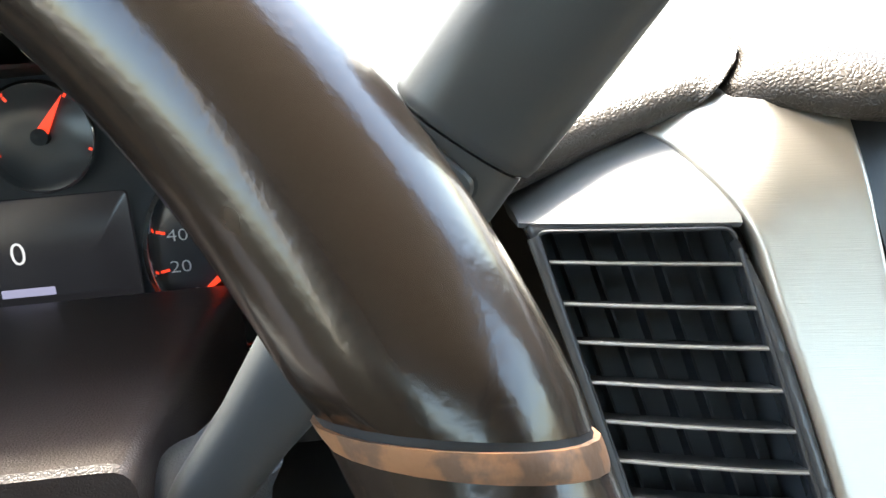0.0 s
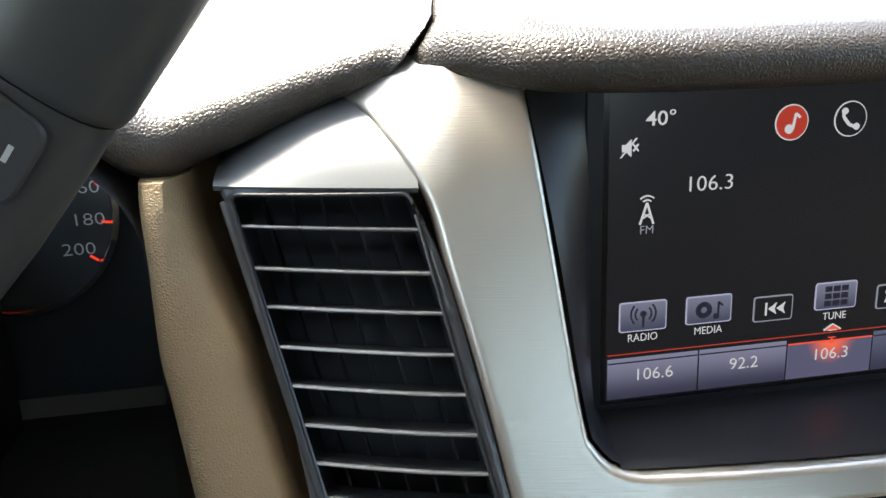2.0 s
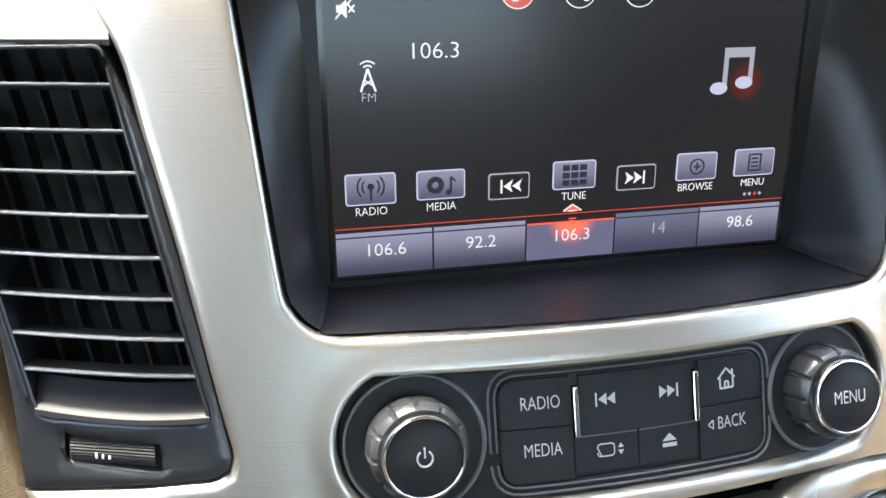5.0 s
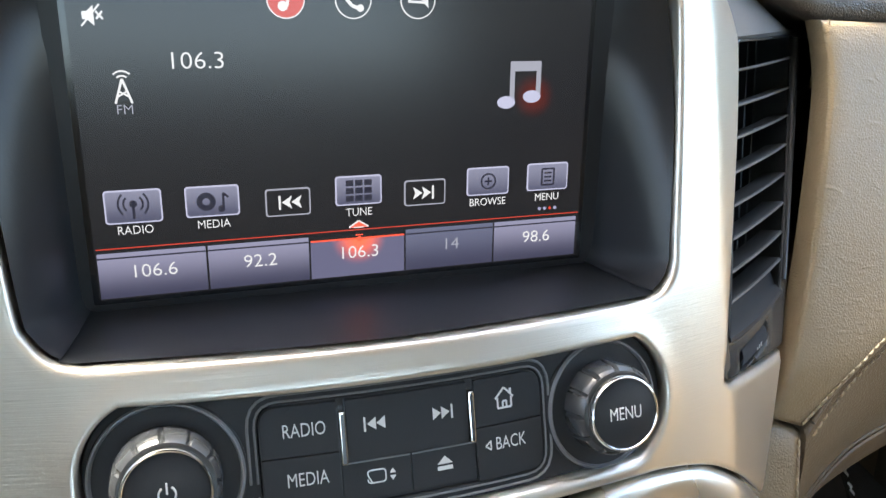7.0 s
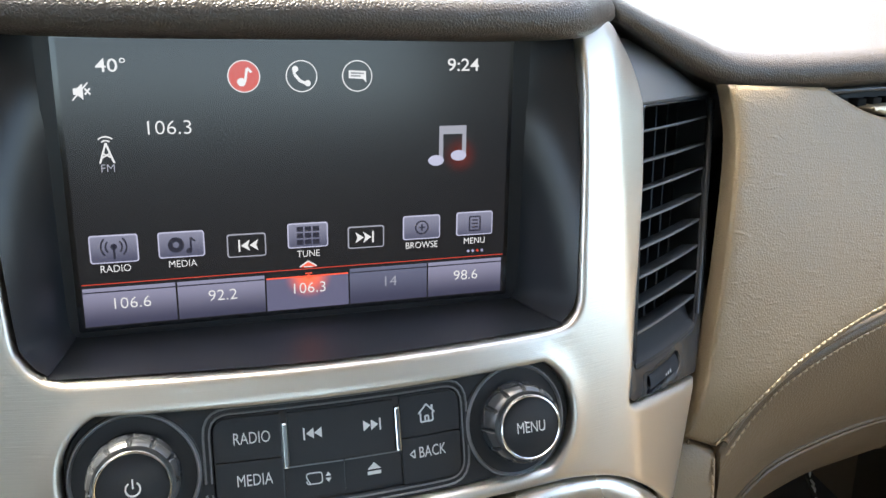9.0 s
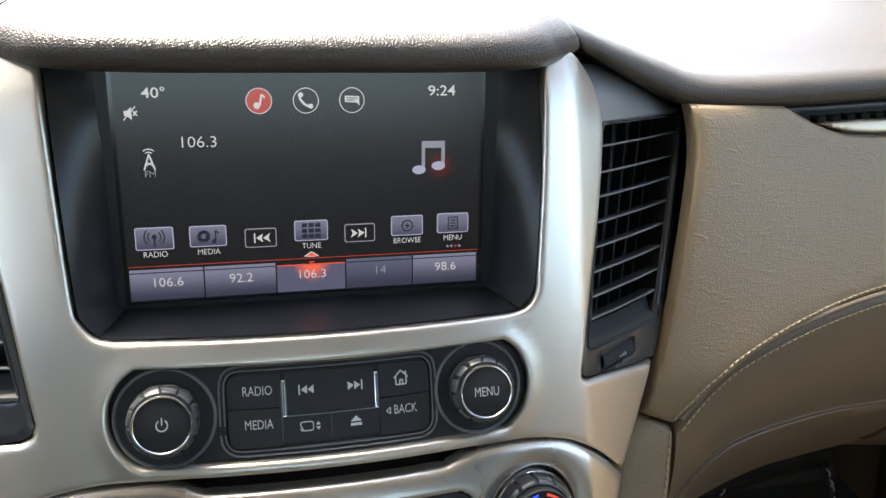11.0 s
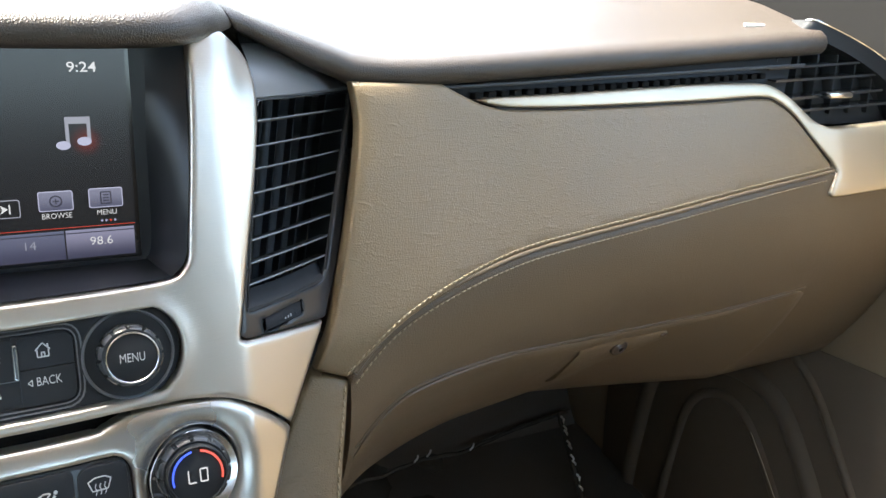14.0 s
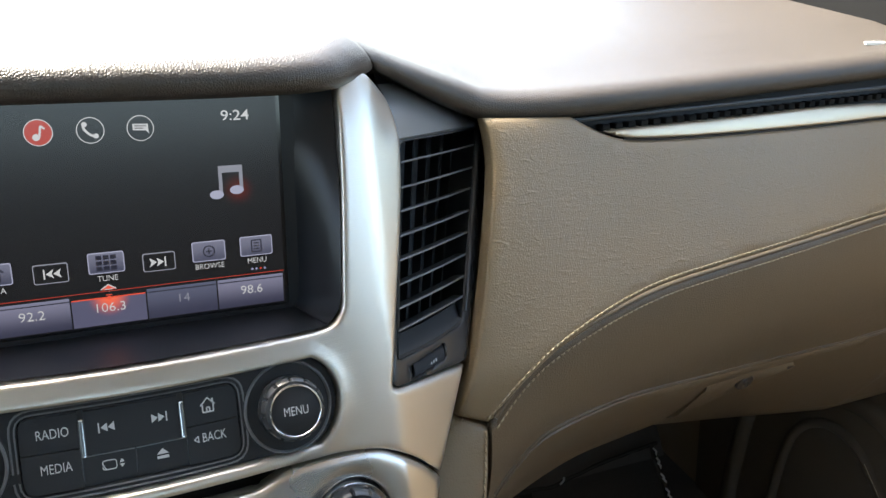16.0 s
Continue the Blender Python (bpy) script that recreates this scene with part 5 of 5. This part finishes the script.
for s in (1, 3, 4, 6, 7, 9, 10, 13, 15):
    p = Vector(edge[s])
    glints.append(tube([p + Vector((-0.003, -0.005, 0.006)), p + Vector((0.002, -0.006, 0.0)), p + Vector((0.001, -0.006, -0.006))], 0.0016, 6))
for glint in glints:
    part("glint_spot", glint, PRINT, cover, "glint on the sheet, painted as a white spot")
side_trim = thing("door_lower_trim", "brown moulded lower door trim with arched ribs", "door trim", (0.81, 0.15, -0.62))
part("moulding", block(0.8115, 0.8149, -0.12, 0.46, -0.66, -0.25, 0.001), DOORTRIM, side_trim)
part("inner_rib", tube(curve([(0.813, 0.330, -0.600), (0.8125, 0.312, -0.480), (0.8125, 0.290, -0.395), (0.8125, 0.250, -0.362), (0.8125, 0.205, -0.368), (0.8125, 0.165, -0.410), (0.8125, 0.105, -0.510), (0.8125, 0.070, -0.600)], 6), 0.007, 10), DOORTRIM, side_trim)
part("outer_rib", tube(curve([(0.819, 0.400, -0.600), (0.819, 0.385, -0.480), (0.819, 0.350, -0.360), (0.819, 0.240, -0.318), (0.819, 0.160, -0.330), (0.819, 0.110, -0.390), (0.819, 0.060, -0.480), (0.819, 0.0, -0.600)], 6), 0.016, 12), DOORTRIM, side_trim)
part("edge_rib", tube(curve([(0.813, 0.150, -0.262), (0.8125, 0.105, -0.300), (0.8125, 0.050, -0.385), (0.8125, -0.03, -0.520)], 6), 0.006, 10), DOORTRIM, side_trim)
part("bright_strip", tube([(0.8050, 0.181, -0.384), (0.8050, 0.155, -0.418), (0.8050, 0.105, -0.490)], 0.0007, 6), CHROME, side_trim, "thin bright strip")
part("grip_ring", tube([(0.806, -0.042 + 0.058 * math.cos(w), -0.205 + 0.046 * math.sin(w)) for w in np.linspace(0, 2 * math.pi, 40)], 0.008, 10), SMOOTHTAN, side_trim)
part("grip_pocket", loft([[(0.810, -0.042 + r * math.cos(w), -0.205 + 0.8 * r * math.sin(w)) for w in np.linspace(0, 2 * math.pi, 24)] for r in (0.056, 0.03, 0.001)]), BLACK, side_trim)

# ---- driver's side ----
knee = thing("driver_side_trim", "tan grained leather strip beside the air vent", "dashboard trim", (-0.21, 0.03, -0.1))
rows = []
for z, xl, xr in ((0.0540, -0.2335, -0.2215), (0.0440, -0.2335, -0.2195), (0.0270, -0.2325, -0.2150), (0.0, -0.2315, -0.2055), (-0.0156, -0.2290, -0.2020), (-0.0440, -0.2245, -0.1955), (-0.0800, -0.2190, -0.1875), (-0.1400, -0.2150, -0.1700)):
    f = face_plate(xr, z) - 0.001
    y = f - 0.004 + 0.008 * min(max(-z / 0.08, 0), 1) - 0.009 * min(max(z / 0.04, 0), 1)
    xl -= 0.002
    rows.append([(xl - 0.006, 0.14, z), (xl, y + 0.020, z), (xl + 0.0008, y + 0.006, z), (xl + 0.004, y + 0.0005, z), (xl + 0.009, y + (f - y) * 0.12 - 0.001, z), (xr - 0.005, f + 0.55 * (y - f) - 0.001, z), (xr - 0.001, f + 0.002, z), (xr + 0.001, f + 0.008, z), (xr, 0.14, z)])
rows = [[tuple(p) for p in r] for r in zip(*[curve(c, 5) for c in zip(*rows)])]
part("leather", loft(rows, closed=True), KNEE, knee, smooth=60)

cluster = thing("instrument_cluster", "dark instrument cluster with chrome-ringed dials", "instrument cluster", (-0.42, 0.15, -0.05))
CL = flat_at(0.158)
part("back_plate", plate(rounded([(-0.60, -0.075), (-0.237, -0.075), (-0.237, 0.045), (-0.300, 0.100), (-0.34, 0.112), (-0.60, 0.112)], 0.008), CL, -0.002, 0.01, 0.002, 0.03), BLACK, cluster)
shroud = [[(x, 0.02, z), (x, 0.16, z)] for x, z in rounded([(-0.60, -0.085), (-0.2345, -0.085), (-0.2345, 0.045), (-0.300, 0.103), (-0.34, 0.114), (-0.60, 0.114)], [0.02, 0.01, 0.02, 0.02, 0.02, 0.02])]
part("shroud", loft(shroud + shroud[:1]), DARK, cluster)


def dial(name, x, z, r, needle, labels, size, sweep=(225, -45)):
    rim = part(name, plate(disc(x, z, r, 48), CL, 0.001, 0.004, 0.0004, 0.02), GLOSS, cluster)
    part("dial_ring", turned([(r * 1.06, 0.0), (r * 1.05, 0.006), (r * 1.0, 0.0075), (r * 0.97, 0.005), (r * 0.965, 0.0)], (x, 0.158, z), (0, -1, 0), 56), CHROME, rim, "chrome ring")
    marks, reds = [], []
    n = len(labels)
    for i, words in enumerate(labels):
        a = radians(sweep[0] + (sweep[1] - sweep[0]) * i / (n - 1))
        lettering("numeral", words, x + 0.74 * r * math.cos(a), z + 0.74 * r * math.sin(a), size, CL, 0.0016, PRINT, rim, wide=1.25)
        (reds).extend(stroke([(x + 0.86 * r * math.cos(a), z + 0.86 * r * math.sin(a)), (x + 0.95 * r * math.cos(a), z + 0.95 * r * math.sin(a))], 0.0012))
    part("ticks", polys(reds, CL, 0.0014), NEEDLE, rim)
    a = radians(needle)
    part("needle", polys([[(x + 0.9 * r * math.cos(a), z + 0.9 * r * math.sin(a)), (x + 0.003 * math.cos(a + 1.57), z + 0.003 * math.sin(a + 1.57)), (x + 0.003 * math.cos(a - 1.57), z + 0.003 * math.sin(a - 1.57))]], CL, 0.004, 0.001), NEEDLE, rim, "red needle")
    part("hub", turned([(r * 0.16, 0), (r * 0.16, 0.005), (0.0003, 0.006)], (x, 0.158, z), (0, -1, 0), 24), BLACK, rim)


dial("speedometer", -0.3200, 0.0222, 0.0480, 218, ["0", "20", "40", "60", "80", "100", "120", "140", "160", "180", "200"], 0.0085, (216, -36))
dial("temperature_dial", -0.4077, 0.0830, 0.0245, 55, ["", "", "", ""], 0.006, (200, -20))
dial("pressure_dial", -0.3465, 0.0860, 0.0190, 250, ["0", "", "550"], 0.006, (200, -20))
info = part("trip_display", plate(box2(-0.470, -0.020, -0.375, 0.055, 0.003), CL, 0.001, 0.004, 0.0004, 0.03), BACK_UI, cluster)
lettering("reading", "0", -0.4289, 0.0285, 0.016, CL, 0.0014, WHITE_UI, info)
part("text_bars", polys([box2(-0.4400, 0.0080, -0.4150, 0.0120, 0.0005), box2(-0.4480, -0.0010, -0.4150, 0.0030, 0.0005)], CL, 0.0014), TAB_UI, info)
part("warning_bar", polys([box2(-0.4050, -0.0060, -0.3800, 0.0, 0.0005)], CL, 0.0014), RED_UI, info)
part("warning_lamp", polys([disc(-0.3400, -0.0035, 0.0035, 16)], CL, 0.0050), RED_UI, cluster, "lit red warning lamp")

# gear lever
lever = thing("gear_lever", "dark grey column gear lever with a rocker switch", "gear lever", (-0.30, -0.02, 0.0))
AX = Vector((0.60, -0.20, 0.77)).normalized()
MID = Vector((-0.2365, -0.0480, 0.0905))
SIDE = (Vector((0.028, 0.0015, -0.023)) - AX * Vector((0.028, 0.0015, -0.023)).dot(AX)).normalized()
OUT = AX.cross(SIDE).normalized()
if OUT.y > 0:
    OUT = -OUT


def lever_rows(sections, n=28, power=2.6):
    rows = []
    for s, w, h in sections:
        row = []
        for k in range(n):
            a = 2 * math.pi * k / n
            c, q = math.cos(a), math.sin(a)
            row.append(tuple(MID + AX * s + SIDE * (w * math.copysign(abs(c) ** (2 / power), c)) + OUT * (h * math.copysign(abs(q) ** (2 / power), q))))
        rows.append(row)
    return rows


part("stem", loft(lever_rows([(-0.20, 0.009, 0.008), (-0.10, 0.011, 0.009), (-0.062, 0.0145, 0.0105), (-0.040, 0.0165, 0.0115), (-0.012, 0.0175, 0.0120), (-0.0010, 0.0172, 0.0118)]), closed=True), LEVER, lever, smooth=60)
part("grip", loft(lever_rows([(-0.0004, 0.0168, 0.0120), (0.0005, 0.0185, 0.0135), (0.003, 0.0190, 0.0140), (0.03, 0.0196, 0.0150), (0.08, 0.0200, 0.0155), (0.11, 0.0170, 0.0130), (0.118, 0.006, 0.005)]), closed=True), LEVER, lever, smooth=60)
sw = MID + AX * -0.0145 + SIDE * -0.0045 + OUT * 0.0112
rocker = bmesh.new()
outline = rounded([(-0.0122, -0.0110), (0.0118, -0.0126), (0.0122, 0.0092), (-0.0110, 0.0126)], 0.0042)
a = [rocker.verts.new(sw + SIDE * u + AX * w - OUT * 0.003) for u, w in outline]
b = [rocker.verts.new(sw + SIDE * u + AX * w + OUT * 0.0014) for u, w in outline]
c = [rocker.verts.new(sw + SIDE * u * 0.94 + AX * w * 0.94 + OUT * 0.0022) for u, w in outline]
for lo_, hi_ in ((a, b), (b, c)):
    for i in range(len(lo_)):
        j = (i + 1) % len(lo_)
        rocker.faces.new((lo_[i], lo_[j], hi_[j], hi_[i]))
rocker.faces.new(c)
well = bmesh.new()
wa = [well.verts.new(sw + SIDE * u * 1.07 + AX * w * 1.07 - OUT * 0.004) for u, w in outline]
wb = [well.verts.new(sw + SIDE * u * 1.07 + AX * w * 1.07 + OUT * 0.0004) for u, w in outline]
for i in range(len(wa)):
    j = (i + 1) % len(wa)
    well.faces.new((wa[i], wa[j], wb[j], wb[i]))
well.faces.new(wb)
part("switch_well", well, MATTE, lever)
switch = part("rocker_switch", rocker, LEVER, lever)


def on_switch(shapes, h=0.0024):
    bm = bmesh.new()
    for shape in shapes:
        top = [bm.verts.new(sw + SIDE * u + AX * w + OUT * h) for u, w in shape]
        low = [bm.verts.new(sw + SIDE * u + AX * w + OUT * (h - 0.0006)) for u, w in shape]
        bm.faces.new(top)
        for i in range(len(top)):
            j = (i + 1) % len(top)
            bm.faces.new((top[i], low[i], low[j], top[j]))
    return bm


part("plus_sign", on_switch(stroke([(-0.0095, 0.0015), (-0.0050, 0.0015)], 0.0012) + stroke([(-0.00725, -0.0008), (-0.00725, 0.0038)], 0.0012)), PRINT, switch)
part("divider", on_switch(stroke([(-0.0005, -0.0035), (-0.0005, 0.0035)], 0.0005)), PRINT, switch)
part("minus_sign", on_switch(stroke([(0.0065, -0.0022), (0.0065, 0.0022)], 0.0013)), PRINT, switch)

# steering wheel
wheel = thing("steering_wheel", "worn dark brown leather steering wheel", "steering wheel", (-0.419, -0.15, -0.2))
WC, WR, WT, WY = Vector((-0.4256, -0.1423, -0.0061)), 0.1891, math.radians(16.3), math.radians(-8.9)
E1, E2 = Vector((math.cos(WY), math.sin(WY), 0)), Vector((-math.sin(WT) * math.sin(WY), math.sin(WT) * math.cos(WY), math.cos(WT)))
EN = E1.cross(E2)


def rim_rows(a0, a1, n, grow=lambda s: 1.0, m=24):
    rows = []
    for i in range(n + 1):
        t = i / n
        a = math.radians(a0 + (a1 - a0) * t)
        out = E1 * math.cos(a) + E2 * math.sin(a)
        c = WC + WR * out
        g = grow(t)
        along = E2 * math.cos(a) - E1 * math.sin(a)
        rows.append([tuple(c - 0.0085 * math.cos(2 * math.pi * k / m) * along + 0.0151 * g * math.cos(2 * math.pi * k / m) * out + 0.0165 * g * math.sin(2 * math.pi * k / m) * EN) for k in range(m)])
    return rows


lip = lambda s: 1.0 - 0.05 * max(0, 1 - s / 0.012) - 0.05 * max(0, 1 - (1 - s) / 0.012)
slim = lambda s: 0.955
part("upper_rim", loft(rim_rows(23.95, 156.05, 90, lip), closed=True), RIM, wheel, smooth=60)
part("lower_rim", loft(rim_rows(-202.6, 22.6, 120, slim), closed=True), RIM, wheel, smooth=60)
for a in (23.7, 156.3):
    part("joint", loft(rim_rows(a - 0.3, a + 0.3, 6, lambda s: 0.94), closed=True), BLACK, wheel, "dark joint")
    s = 1 if a < 90 else -1
    part("rubbed_band", loft(rim_rows(a - s * 0.10, a - s * 1.15, 10, lambda t: 0.985 - 0.026 * t * t), closed=True), RUBBED, wheel, "rubbed orange-tan band")
seam = []
for i in range(60):
    a = math.radians(27 + 126 * i / 59)
    out = E1 * math.cos(a) + E2 * math.sin(a)
    seam.append(WC + (WR - 0.0151) * out - EN * 0.003)
part("rim_stitching", stitches(seam, 0.0040, 0.0022, 0.0006), THREAD, wheel, "cream thread")
part("hub_cover", block(-0.495, -0.343, -0.185, -0.120, -0.085, 0.030, 0.012), COVER, wheel)
for s in (-1, 1):
    part("spoke", block(-0.419 + (0.06 if s > 0 else -0.185), -0.419 + (0.185 if s > 0 else -0.06), -0.170, -0.150, -0.040, -0.005, 0.008), BLACK, wheel)
part("shaft", tube([(-0.419, -0.13, -0.03), (-0.419, 0.02, -0.035)], 0.03, 20), BLACK, wheel)
column = thing("column_cover", "brown moulded steering column cover", "steering column", (-0.42, 0.05, -0.1))
part("cowl", loft([[(x, y, z) for x, z in rounded([(-0.50, z1 - 0.10), (-0.328, z1 - 0.10), (-0.328, z1), (-0.50, z1)], 0.008)] for y, z1 in ((-0.035, 0.0085), (-0.033, 0.0100), (0.02, 0.012), (0.10, 0.010), (0.15, 0.006))], closed=True), COVER, column, smooth=30)
part("lever_boot", turned([(0.020, 0.0), (0.018, 0.012), (0.014, 0.02), (0.012, 0.03)], (-0.3200, -0.010, -0.020), tuple(AX), 24), DARK, column)
